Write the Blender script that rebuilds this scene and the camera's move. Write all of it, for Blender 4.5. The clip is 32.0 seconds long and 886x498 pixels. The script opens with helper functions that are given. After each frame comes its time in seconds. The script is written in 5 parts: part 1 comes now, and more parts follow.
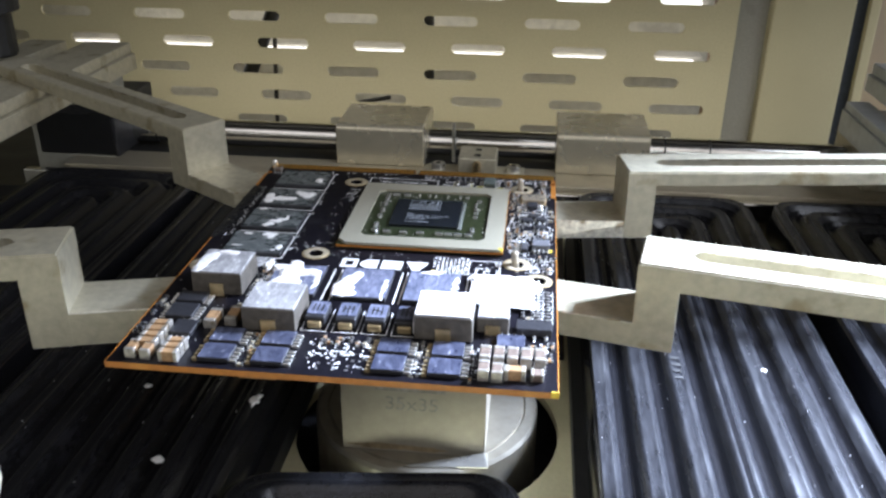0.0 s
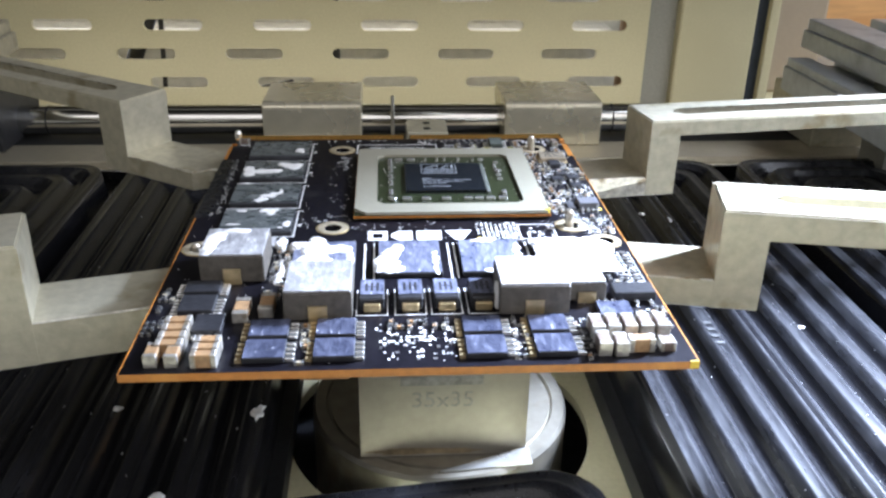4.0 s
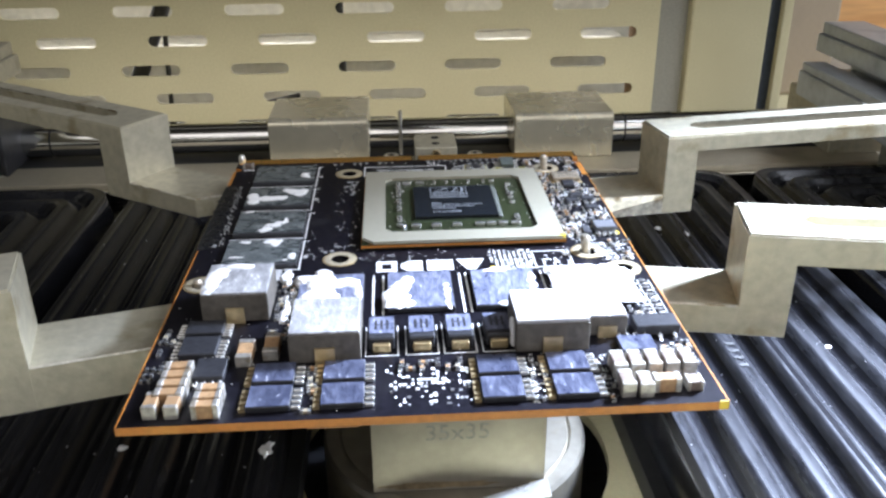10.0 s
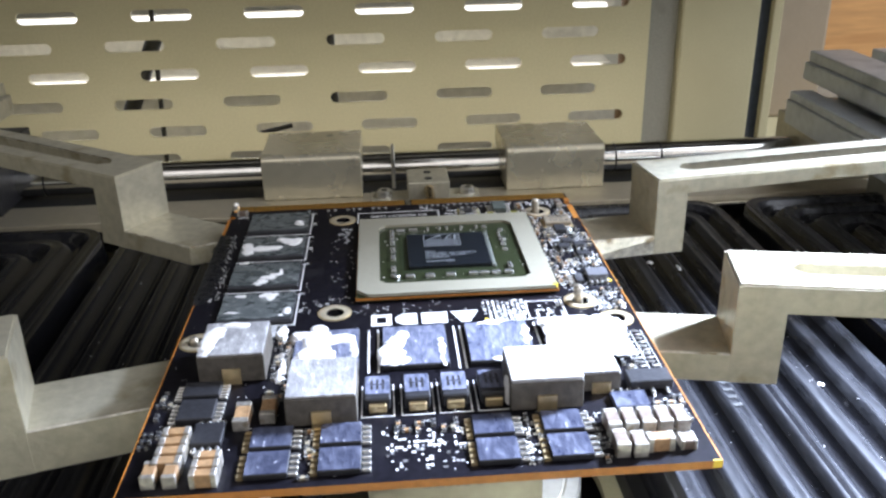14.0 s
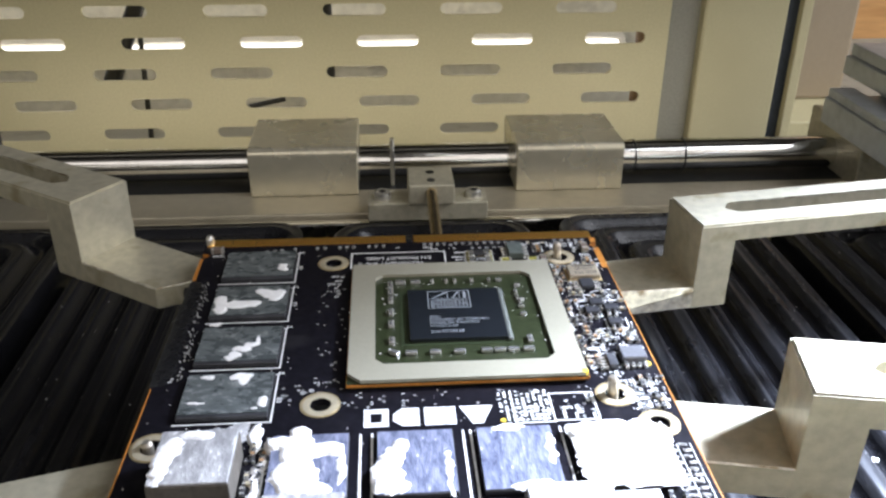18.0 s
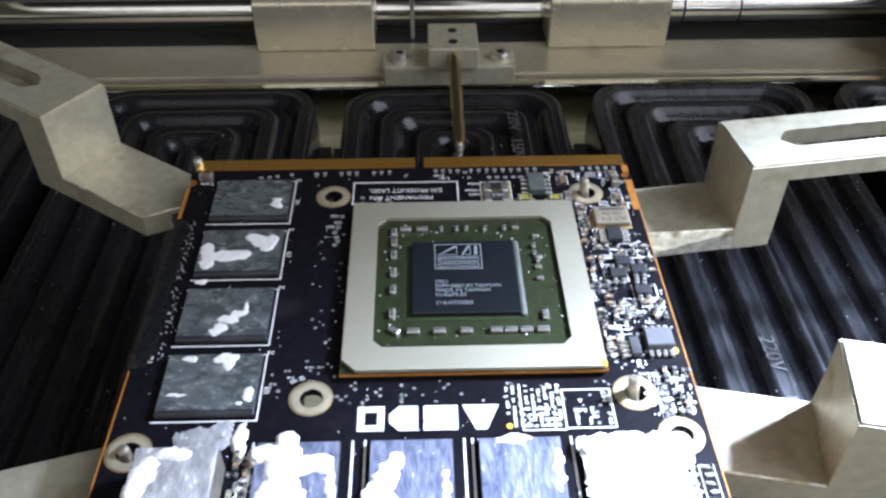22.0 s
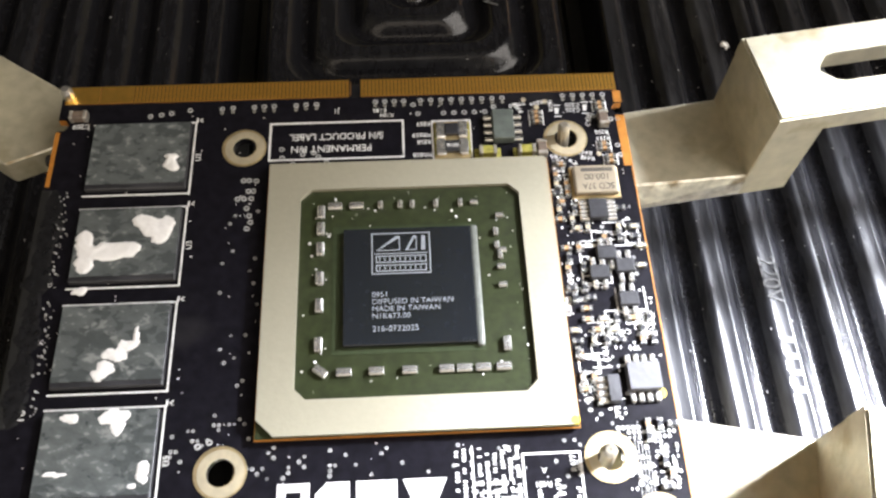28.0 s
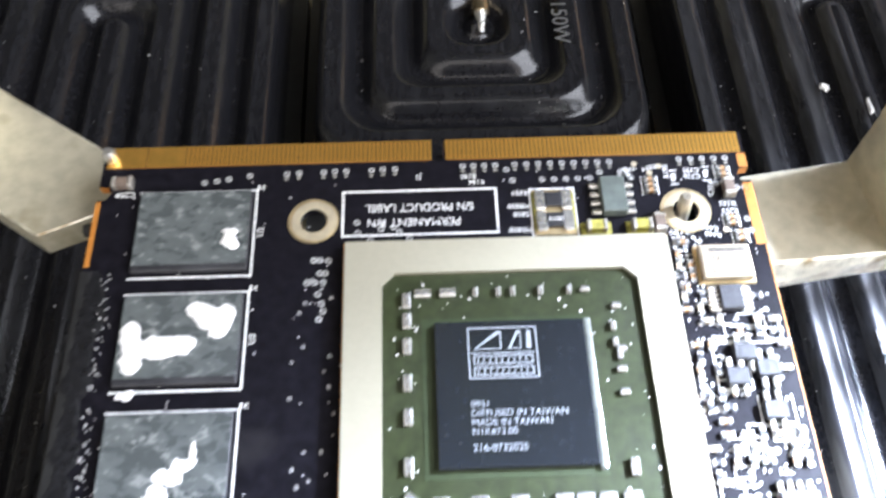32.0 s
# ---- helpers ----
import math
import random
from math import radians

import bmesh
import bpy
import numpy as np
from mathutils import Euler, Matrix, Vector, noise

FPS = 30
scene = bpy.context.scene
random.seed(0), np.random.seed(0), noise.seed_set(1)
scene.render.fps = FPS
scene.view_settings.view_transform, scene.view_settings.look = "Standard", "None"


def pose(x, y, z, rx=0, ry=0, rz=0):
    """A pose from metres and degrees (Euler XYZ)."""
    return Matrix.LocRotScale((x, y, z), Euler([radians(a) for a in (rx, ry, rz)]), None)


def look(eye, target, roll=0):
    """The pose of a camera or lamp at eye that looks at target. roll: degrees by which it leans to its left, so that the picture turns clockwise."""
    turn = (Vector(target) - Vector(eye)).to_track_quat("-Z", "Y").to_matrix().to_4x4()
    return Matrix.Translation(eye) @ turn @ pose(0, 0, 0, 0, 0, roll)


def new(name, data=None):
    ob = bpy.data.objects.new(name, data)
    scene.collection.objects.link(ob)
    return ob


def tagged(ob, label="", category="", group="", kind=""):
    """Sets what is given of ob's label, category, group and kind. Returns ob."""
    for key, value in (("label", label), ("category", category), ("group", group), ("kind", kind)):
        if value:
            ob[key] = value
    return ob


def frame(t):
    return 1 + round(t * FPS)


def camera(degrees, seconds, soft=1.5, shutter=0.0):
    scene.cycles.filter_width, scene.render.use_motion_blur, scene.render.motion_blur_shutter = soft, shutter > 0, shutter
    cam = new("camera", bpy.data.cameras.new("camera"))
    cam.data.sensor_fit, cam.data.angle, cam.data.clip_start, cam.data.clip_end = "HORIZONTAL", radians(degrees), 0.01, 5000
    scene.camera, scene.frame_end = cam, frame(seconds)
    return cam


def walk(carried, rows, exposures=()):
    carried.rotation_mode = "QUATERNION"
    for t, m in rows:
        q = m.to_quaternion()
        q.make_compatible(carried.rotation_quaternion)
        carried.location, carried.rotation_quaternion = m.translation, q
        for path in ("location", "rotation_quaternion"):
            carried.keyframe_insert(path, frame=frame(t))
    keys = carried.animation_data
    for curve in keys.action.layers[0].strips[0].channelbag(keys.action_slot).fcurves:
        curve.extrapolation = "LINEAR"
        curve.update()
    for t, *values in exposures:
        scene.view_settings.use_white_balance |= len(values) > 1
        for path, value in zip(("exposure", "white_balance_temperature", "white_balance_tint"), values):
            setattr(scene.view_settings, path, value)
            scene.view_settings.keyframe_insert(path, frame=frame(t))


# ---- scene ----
# Working units are centimetres on the bench; CM turns them into metres. z = 0 is the top of the circuit board.
CM, LIFT = 0.01, 8.0


def at_cm(x, y, z):
    return Vector((x * CM, y * CM, (z + LIFT) * CM))


cam = camera(54.8, 32.0, soft=2.5, shutter=0.5)
PATH = [
    (0, (2.204, -11.217, 7.730), (0.256, 6.748, -0.842), 0.50),
    (0.5, (1.725, -11.371, 7.798), (0.293, 6.560, -0.945), 0.02),
    (1, (0.835, -11.420, 7.829), (0.150, 6.472, -1.082), -0.44),
    (1.5, (0.136, -11.071, 7.302), (0.038, 6.724, -1.827), -1.04),
    (2, (-0.437, -11.250, 6.981), (-0.081, 6.510, -2.210), -1.32),
    (2.5, (-0.869, -11.300, 6.935), (-0.091, 6.567, -2.017), -0.05),
    (3, (-1.206, -9.592, 6.403), (-0.102, 8.323, -2.420), 0.70),
    (3.5, (-1.207, -9.216, 6.124), (0.112, 8.778, -2.506), 0.92),
    (5.5, (-1.297, -9.088, 5.943), (-0.229, 9.005, -2.512), 0.81),
    (6, (-1.460, -9.264, 6.121), (-0.440, 8.862, -2.271), 0.71),
    (6.5, (-1.337, -9.146, 6.191), (-0.130, 8.996, -2.141), 0.71),
    (7, (-1.437, -9.005, 6.107), (-0.242, 9.149, -2.201), 0.57),
    (7.5, (-1.392, -8.664, 5.920), (-0.202, 9.436, -2.505), 0.32),
    (8, (-1.426, -8.396, 5.860), (-0.214, 9.695, -2.580), 0.46),
    (8.5, (-1.285, -8.249, 5.863), (0.015, 9.841, -2.568), 0.28),
    (9, (-1.158, -8.278, 5.855), (0.154, 9.782, -2.637), 0.12),
    (9.5, (-1.104, -8.458, 6.012), (0.187, 9.617, -2.452), -0.04),
    (10, (-1.171, -8.493, 6.159), (-0.128, 9.607, -2.286), -0.55),
    (10.5, (-1.215, -8.507, 6.318), (-0.201, 9.632, -2.046), -0.67),
    (11, (-1.266, -8.501, 6.294), (-0.166, 9.629, -2.077), -0.74),
    (11.5, (-1.239, -8.510, 6.259), (-0.110, 9.618, -2.114), -0.84),
    (12, (-1.242, -8.456, 6.358), (-0.073, 9.688, -1.974), -0.73),
    (12.5, (-1.198, -8.410, 6.451), (-0.037, 9.755, -1.836), -1.04),
    (13, (-1.187, -8.412, 6.503), (0.008, 9.772, -1.739), -0.96),
    (13.5, (-1.190, -8.372, 6.630), (0.068, 9.835, -1.552), -0.95),
    (14, (-1.149, -8.359, 6.763), (0.051, 9.886, -1.340), -1.24),
    (14.5, (-1.186, -8.206, 6.729), (0.079, 10.044, -1.356), -0.97),
    (16.5, (-1.564, -6.724, 7.044), (-0.321, 11.197, -1.748), 0.46),
    (17, (-1.193, -6.012, 7.335), (-0.006, 11.820, -1.645), 0.55),
    (17.5, (-1.104, -5.444, 7.536), (0.016, 12.305, -1.614), -0.12),
    (18, (-1.123, -5.251, 7.409), (0.123, 12.476, -1.768), 0.24),
    (18.5, (-1.493, -5.298, 7.452), (-0.163, 12.227, -2.093), 0.52),
    (19, (-1.569, -4.841, 7.512), (-0.258, 12.661, -2.076), 1.07),
    (19.5, (-1.580, -4.143, 7.362), (-0.646, 13.160, -2.624), 0.80),
    (20, (-1.181, -3.549, 7.352), (-0.432, 13.530, -3.029), 0.90),
    (20.5, (-1.032, -3.343, 7.839), (-0.627, 13.542, -2.872), 0.39),
    (21, (-0.722, -3.373, 7.974), (-0.609, 12.910, -3.639), 0.31),
    (21.5, (-0.832, -2.754, 8.321), (-0.245, 12.753, -4.296), 0.61),
    (22, (-0.637, -2.510, 8.707), (-0.252, 12.425, -4.590), -0.00),
    (22.5, (-0.317, -1.685, 8.828), (0.400, 12.305, -5.447), 0.48),
    (23, (-0.499, -3.007, 10.409), (-0.336, 10.331, -4.493), -1.53),
    (23.5, (-0.130, -3.976, 12.544), (0.280, 9.395, -2.324), -0.42),
    (24, (-0.020, -3.599, 13.592), (0.880, 9.230, -1.725), 0.99),
    (24.5, (-0.054, -2.381, 13.641), (0.986, 9.934, -2.083), 1.61),
    (26.5, (-0.319, 1.485, 9.860), (0.832, 12.811, -6.584), 3.28),
    (27, (-0.303, 2.251, 9.046), (0.458, 11.942, -8.433), 1.83),
    (27.5, (0.005, 2.320, 9.034), (0.800, 11.888, -8.510), 2.01),
    (28, (-0.023, 2.134, 9.128), (0.671, 11.575, -8.490), 1.70),
    (28.5, (-0.088, 2.352, 9.072), (0.843, 11.878, -8.488), 3.05),
    (29, (-0.299, 3.041, 9.009), (0.201, 12.978, -8.340), 1.23),
    (29.5, (-0.382, 4.474, 8.427), (0.142, 14.272, -9.000), 1.05),
    (30, (-0.313, 5.442, 7.868), (0.261, 15.088, -9.643), 1.07),
    (30.5, (-0.376, 5.446, 7.805), (0.162, 14.988, -9.764), 0.97),
    (31, (-0.358, 5.137, 7.907), (0.321, 14.832, -9.573), 1.65),
    (31.5, (-0.544, 4.637, 7.860), (0.227, 14.337, -9.613), 2.28),
    (32, (-0.904, 3.650, 8.150), (-0.520, 13.394, -9.311), 0.28),
]
EXPOSURES = [(0, -0.28, 6300, 15), (1.2, -0.02, 6300, 15), (3, 0.15, 6200, 15),
             (10, 0.16, 6250, 15), (14, 0.03, 6300, 15), (17, 0.0, 6450, 15), (19, 0.05, 6650, 15), (20, -0.15, 6650, 15), (21, 0.17, 6500, 15),
             (22, 0.0, 6150, 15), (23, -0.05, 6350, 15), (24.5, -0.36, 6350, 15), (27, 0.42, 7900, 15), (28, 0.34, 7800, 15), (29, 0.2, 8000, 15), (30, 1.02, 8050, 15), (31, 1.5, 7300, 15), (32, 1.4, 6450, 15)]
walk(cam, [(t, look(at_cm(*eye), at_cm(*target), roll)) for t, eye, target, roll in PATH], EXPOSURES)

# ---- light ----
world = bpy.data.worlds.new("room_air")
scene.world = world
world.use_nodes = True
world.node_tree.nodes["Background"].inputs[0].default_value = (1.0, 0.95, 0.82, 1)
world.node_tree.nodes["Background"].inputs[1].default_value = 0.05


def lamp(name, kind, eye, target, watts, color):
    data = bpy.data.lights.new(name, kind)
    data.energy, data.color = watts, color
    ob = new(name, data)
    ob.matrix_basis = look(at_cm(*eye), at_cm(*target))
    return data


# cool gooseneck work lamp over the right, broad room light, three added fill lamps
light = lamp("work_lamp_light", "SPOT", (22, 12, 15), (10.1, 0.0, -1), 62.0, (0.66, 0.79, 1.0))
light.shadow_soft_size, light.spot_size, light.spot_blend = 0.022, radians(60), 1.0
light = lamp("room_light", "AREA", (-20, -110, 84), (0, 5, 0), 7.6, (1.0, 0.97, 0.91))
light.shape, light.size, light.size_y = "RECTANGLE", 2.4, 1.0
# added fill on the slotted wall from above, no lamp strip known
light = lamp("rear_wall_fill", "AREA", (-5, 24.5, 7.0), (-5, 34, 0), 0.010, (1.0, 0.95, 0.80))
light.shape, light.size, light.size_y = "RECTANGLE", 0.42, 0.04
# added fill: brightens the slotted wall from below, no fixture there
light = lamp("wall_foot_fill", "AREA", (-3, 28.4, -6.7), (-3, 34, -1.5), 0.085, (1.0, 0.94, 0.78))
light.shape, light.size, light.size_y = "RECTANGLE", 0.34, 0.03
# added fill that lifts the right side; the room has no window
light = lamp("side_fill_light", "AREA", (120, -14, 80), (16, 32, 0), 32.0, (0.88, 0.94, 1.0))
light.shape, light.size, light.size_y = "RECTANGLE", 1.5, 1.5


# ---- materials ----
def ramp_node(tree, stops):
    node = tree.nodes.new("ShaderNodeValToRGB")
    elements = node.color_ramp.elements
    while len(elements) > 1:
        elements.remove(elements[-1])
    elements[0].position, elements[0].color = stops[0][0], (*stops[0][1], 1)
    for place, color in stops[1:]:
        elements.new(place).color = (*color, 1)
    return node


def surface(name, color, rough=0.5, metal=0.0, vary=0.25, grain=400.0, stains=None, stain_size=60.0, stain_from=0.58, bump=0.1,
            rough_vary=0.15, coat=0.0, stretch=(1, 1, 1), spec=0.5):
    """Colour with fine grain and large stains, uneven gloss and fine relief, in object space (metres)."""
    m = bpy.data.materials.new(name)
    m.use_nodes = True
    t = m.node_tree
    b = t.nodes["Principled BSDF"]
    place = t.nodes.new("ShaderNodeTexCoord")
    mapping = t.nodes.new("ShaderNodeMapping")
    mapping.inputs["Scale"].default_value = stretch
    t.links.new(place.outputs["Object"], mapping.inputs[0])
    fine, broad = t.nodes.new("ShaderNodeTexNoise"), t.nodes.new("ShaderNodeTexNoise")
    fine.inputs["Scale"].default_value, fine.inputs["Detail"].default_value = grain, 4
    broad.inputs["Scale"].default_value, broad.inputs["Detail"].default_value = stain_size, 5
    for n in (fine, broad):
        t.links.new(mapping.outputs[0], n.inputs["Vector"])
    low, high = [c * (1 - vary) for c in color], [min(1, c * (1 + vary)) for c in color]
    base = ramp_node(t, [(0.3, low), (0.7, high)])
    t.links.new(fine.outputs[0], base.inputs[0])
    mix = t.nodes.new("ShaderNodeMix")
    mix.data_type = "RGBA"
    mask = ramp_node(t, [(stain_from, (0, 0, 0)), (min(1, stain_from + 0.12), (1, 1, 1))])
    t.links.new(broad.outputs[0], mask.inputs[0])
    t.links.new(mask.outputs[0], mix.inputs[0])
    t.links.new(base.outputs[0], mix.inputs[6])
    mix.inputs[7].default_value = (*(stains or [c * 0.75 for c in color]), 1)
    t.links.new(mix.outputs[2], b.inputs["Base Color"])
    gloss = t.nodes.new("ShaderNodeMapRange")
    gloss.inputs[3].default_value, gloss.inputs[4].default_value = max(0.02, rough - rough_vary), min(1, rough + rough_vary)
    t.links.new(broad.outputs[0], gloss.inputs[0])
    t.links.new(gloss.outputs[0], b.inputs["Roughness"])
    b.inputs["Metallic"].default_value = metal
    b.inputs["Coat Weight"].default_value = coat
    b.inputs["Specular IOR Level"].default_value = spec
    if bump:
        relief = t.nodes.new("ShaderNodeBump")
        relief.inputs["Strength"].default_value, relief.inputs["Distance"].default_value = bump, 0.0004
        t.links.new(fine.outputs[0], relief.inputs["Height"])
        t.links.new(relief.outputs[0], b.inputs["Normal"])
    return m


def smeared(name, base, haze, haze_from, fleck, fleck_from, rough, lean=25, stretch=(0.55, 1.5, 1)):
    """A wiped film of paste: dark ground, hazy wipe streaks, torn bright flecks, uneven gloss; each object has its own."""
    m = bpy.data.materials.new(name)
    m.use_nodes = True
    t = m.node_tree
    b = t.nodes["Principled BSDF"]
    place, own = t.nodes.new("ShaderNodeTexCoord"), t.nodes.new("ShaderNodeObjectInfo")
    shift = t.nodes.new("ShaderNodeMapping")
    shift.inputs["Rotation"].default_value, shift.inputs["Scale"].default_value = (0, 0, radians(lean)), stretch
    t.links.new(place.outputs["Object"], shift.inputs[0])
    wander = t.nodes.new("ShaderNodeVectorMath")
    wander.operation = "ADD"
    t.links.new(shift.outputs[0], wander.inputs[0])
    t.links.new(own.outputs["Random"], wander.inputs[1])
    layers = []
    for scale, detail, warp in ((190, 6, 0.7), (620, 5, 0.4), (1500, 3, 0.0)):
        n = t.nodes.new("ShaderNodeTexNoise")
        n.inputs["Scale"].default_value, n.inputs["Detail"].default_value, n.inputs["Distortion"].default_value = scale, detail, warp
        t.links.new(wander.outputs[0], n.inputs["Vector"])
        layers.append(n)
    broad, streak, fine = layers
    both = t.nodes.new("ShaderNodeMath")
    both.operation = "MULTIPLY_ADD"
    both.inputs[1].default_value = 0.55
    t.links.new(streak.outputs[0], both.inputs[0])
    half = t.nodes.new("ShaderNodeMath")
    half.operation = "MULTIPLY"
    half.inputs[1].default_value = 0.45
    t.links.new(broad.outputs[0], half.inputs[0])
    t.links.new(half.outputs[0], both.inputs[2])
    wiped = ramp_node(t, [(haze_from - 0.08, base), (haze_from, [0.6 * p + 0.4 * q for p, q in zip(base, haze)]), (haze_from + 0.12, haze)])
    t.links.new(both.outputs[0], wiped.inputs[0])
    torn = t.nodes.new("ShaderNodeMath")
    torn.operation = "MULTIPLY_ADD"
    torn.inputs[1].default_value = 0.5
    t.links.new(fine.outputs[0], torn.inputs[0])
    again = t.nodes.new("ShaderNodeMath")
    again.operation = "MULTIPLY"
    again.inputs[1].default_value = 0.62
    t.links.new(streak.outputs[0], again.inputs[0])
    t.links.new(again.outputs[0], torn.inputs[2])
    mask = ramp_node(t, [(fleck_from - 0.02, (0, 0, 0)), (fleck_from + 0.03, (1, 1, 1))])
    t.links.new(torn.outputs[0], mask.inputs[0])
    mix = t.nodes.new("ShaderNodeMix")
    mix.data_type = "RGBA"
    t.links.new(mask.outputs[0], mix.inputs[0])
    t.links.new(wiped.outputs[0], mix.inputs[6])
    mix.inputs[7].default_value = (*fleck, 1)
    t.links.new(mix.outputs[2], b.inputs["Base Color"])
    gloss = t.nodes.new("ShaderNodeMapRange")
    gloss.inputs[1].default_value, gloss.inputs[2].default_value = 0.35, 0.65
    gloss.inputs[3].default_value, gloss.inputs[4].default_value = max(0.08, rough - 0.12), rough + 0.22
    t.links.new(both.outputs[0], gloss.inputs[0])
    t.links.new(gloss.outputs[0], b.inputs["Roughness"])
    relief = t.nodes.new("ShaderNodeBump")
    relief.inputs["Strength"].default_value, relief.inputs["Distance"].default_value = 0.5, 0.0003
    t.links.new(torn.outputs[0], relief.inputs["Height"])
    t.links.new(relief.outputs[0], b.inputs["Normal"])
    return m


def glowing(name, color, strength):
    m = bpy.data.materials.new(name)
    m.use_nodes = True
    b = m.node_tree.nodes["Principled BSDF"]
    b.inputs["Base Color"].default_value = (0.8, 0.8, 0.8, 1)
    b.inputs["Emission Color"].default_value = (*color, 1)
    b.inputs["Emission Strength"].default_value = strength
    return m


MASK = surface("solder_mask", (0.0065, 0.006, 0.0085), 0.34, vary=0.4, grain=900, stains=(0.02, 0.019, 0.021), stain_from=0.62, bump=0.05, spec=0.16)
FR4 = surface("board_edge", (0.40, 0.155, 0.026), 0.45, vary=0.15, grain=900, stains=(0.56, 0.26, 0.05), bump=0.1)
TAN = surface("tan_solder_mask", (0.20, 0.085, 0.018), 0.36, vary=0.15, grain=900, stains=(0.34, 0.16, 0.04), bump=0.1)
GOLD = surface("gold_plate", (0.82, 0.46, 0.10), 0.34, metal=0.88, vary=0.12, grain=500, bump=0.05)
BRASS = surface("worn_gold_ring", (0.64, 0.50, 0.28), 0.38, metal=0.8, vary=0.2, grain=700)
TIN = surface("solder", (0.72, 0.71, 0.68), 0.28, metal=0.9, vary=0.2, grain=1200, bump=0.4)
DULL_TIN = surface("dull_solder", (0.42, 0.395, 0.35), 0.42, metal=0.65, vary=0.3, grain=900, stains=(0.30, 0.25, 0.18), stain_size=500, stain_from=0.55, bump=0.5)
SILK = surface("silkscreen", (0.70, 0.70, 0.68), 0.6, vary=0.2, grain=2500, stains=(0.35, 0.35, 0.35), stain_size=500, bump=0)
EPOXY = surface("chip_epoxy", (0.022, 0.022, 0.025), 0.42, vary=0.3, grain=1500, stains=(0.05, 0.05, 0.055), bump=0.15)
PASTE = surface("white_paste", (0.76, 0.745, 0.73), 0.7, vary=0.06, grain=900, stains=(0.66, 0.65, 0.65), bump=0.6)
FILM = smeared("chip_residue_film", (0.060, 0.068, 0.068), (0.107, 0.119, 0.118), 0.49, (0.20, 0.21, 0.205), 0.65, 0.26, lean=15, stretch=(0.85, 1.25, 1))
PAD = smeared("thermal_pad_film", (0.085, 0.095, 0.14), (0.20, 0.21, 0.285), 0.51, (0.55, 0.55, 0.60), 0.72, 0.36, lean=4, stretch=(2.6, 0.7, 1))
PALEPAD = smeared("pale_pad_film", (0.225, 0.222, 0.225), (0.40, 0.393, 0.39), 0.49, (0.62, 0.61, 0.62), 0.69, 0.42, lean=12, stretch=(2.0, 0.8, 1))
BLUEPAD = smeared("blue_grey_residue", (0.034, 0.038, 0.062), (0.085, 0.092, 0.135), 0.53, (0.50, 0.51, 0.56), 0.72, 0.36, lean=70, stretch=(1.6, 0.8, 1))
FERRITE = surface("ferrite", (0.085, 0.074, 0.06), 0.6, vary=0.3, grain=900, bump=0.3)
CERAMIC_CAP = surface("capacitor_body", (0.31, 0.185, 0.09), 0.5, vary=0.25, grain=1200, bump=0.2)
PALE_CAP = surface("pale_capacitor_body", (0.135, 0.10, 0.078), 0.5, vary=0.25, grain=1200, bump=0.2)
ALU = surface("dull_aluminium", (0.48, 0.445, 0.335), 0.44, metal=0.45, vary=0.12, grain=520, stains=(0.33, 0.28, 0.175), stain_size=120, stain_from=0.58, bump=0.3, rough_vary=0.22)
WORN = surface("worn_bright_edge", (0.66, 0.63, 0.54), 0.34, metal=0.7, vary=0.3, grain=700, stains=(0.26, 0.20, 0.12), stain_size=220, stain_from=0.54, bump=0.5)
STEEL = surface("heat_stained_steel", (0.50, 0.45, 0.37), 0.40, metal=0.8, vary=0.10, grain=500, stains=(0.33, 0.24, 0.14), stain_size=38, stain_from=0.60, bump=0.12, rough_vary=0.18)
CLEAN_STEEL = surface("brushed_steel", (0.58, 0.57, 0.53), 0.30, metal=0.95, vary=0.08, grain=260, bump=0.1, stretch=(1, 1, 12))
DULL_STEEL = surface("dull_turned_steel", (0.34, 0.315, 0.26), 0.40, metal=0.85, vary=0.12, grain=300, stains=(0.28, 0.235, 0.17), stain_size=70, bump=0.1)
CHROME = surface("polished_shaft", (0.76, 0.75, 0.72), 0.13, metal=1.0, vary=0.05, grain=200, bump=0, rough_vary=0.03)
STIFF = surface("nickel_stiffener", (0.44, 0.412, 0.315), 0.45, metal=0.5, vary=0.025, grain=1500, stains=(0.44, 0.412, 0.315), bump=0.08)
GREEN = surface("green_substrate", (0.021, 0.027, 0.011), 0.35, vary=0.3, grain=900, stains=(0.032, 0.038, 0.017), bump=0.1)
SILICON = surface("silicon_die", (0.010, 0.012, 0.0145), 0.13, vary=0.2, grain=1500, stains=(0.015, 0.017, 0.020), bump=0.02, spec=0.5)
UNDERFILL = surface("underfill", (0.028, 0.038, 0.018), 0.35, vary=0.2, grain=900)
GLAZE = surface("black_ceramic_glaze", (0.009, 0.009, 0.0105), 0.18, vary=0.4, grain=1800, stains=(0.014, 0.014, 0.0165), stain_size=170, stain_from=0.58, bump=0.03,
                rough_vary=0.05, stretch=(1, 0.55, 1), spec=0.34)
# crest colour holds dust and, on the right plates, lamp glare too
CREST = surface("dusty_lit_glaze", (0.021, 0.0215, 0.0245), 0.29, vary=0.4, grain=1700, stains=(0.040, 0.041, 0.045), stain_size=330, stain_from=0.56, bump=0.06,
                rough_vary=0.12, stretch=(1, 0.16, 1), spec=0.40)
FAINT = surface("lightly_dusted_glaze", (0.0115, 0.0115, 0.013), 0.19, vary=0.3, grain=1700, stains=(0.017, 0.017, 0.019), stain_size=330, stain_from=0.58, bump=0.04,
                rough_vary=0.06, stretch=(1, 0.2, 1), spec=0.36)
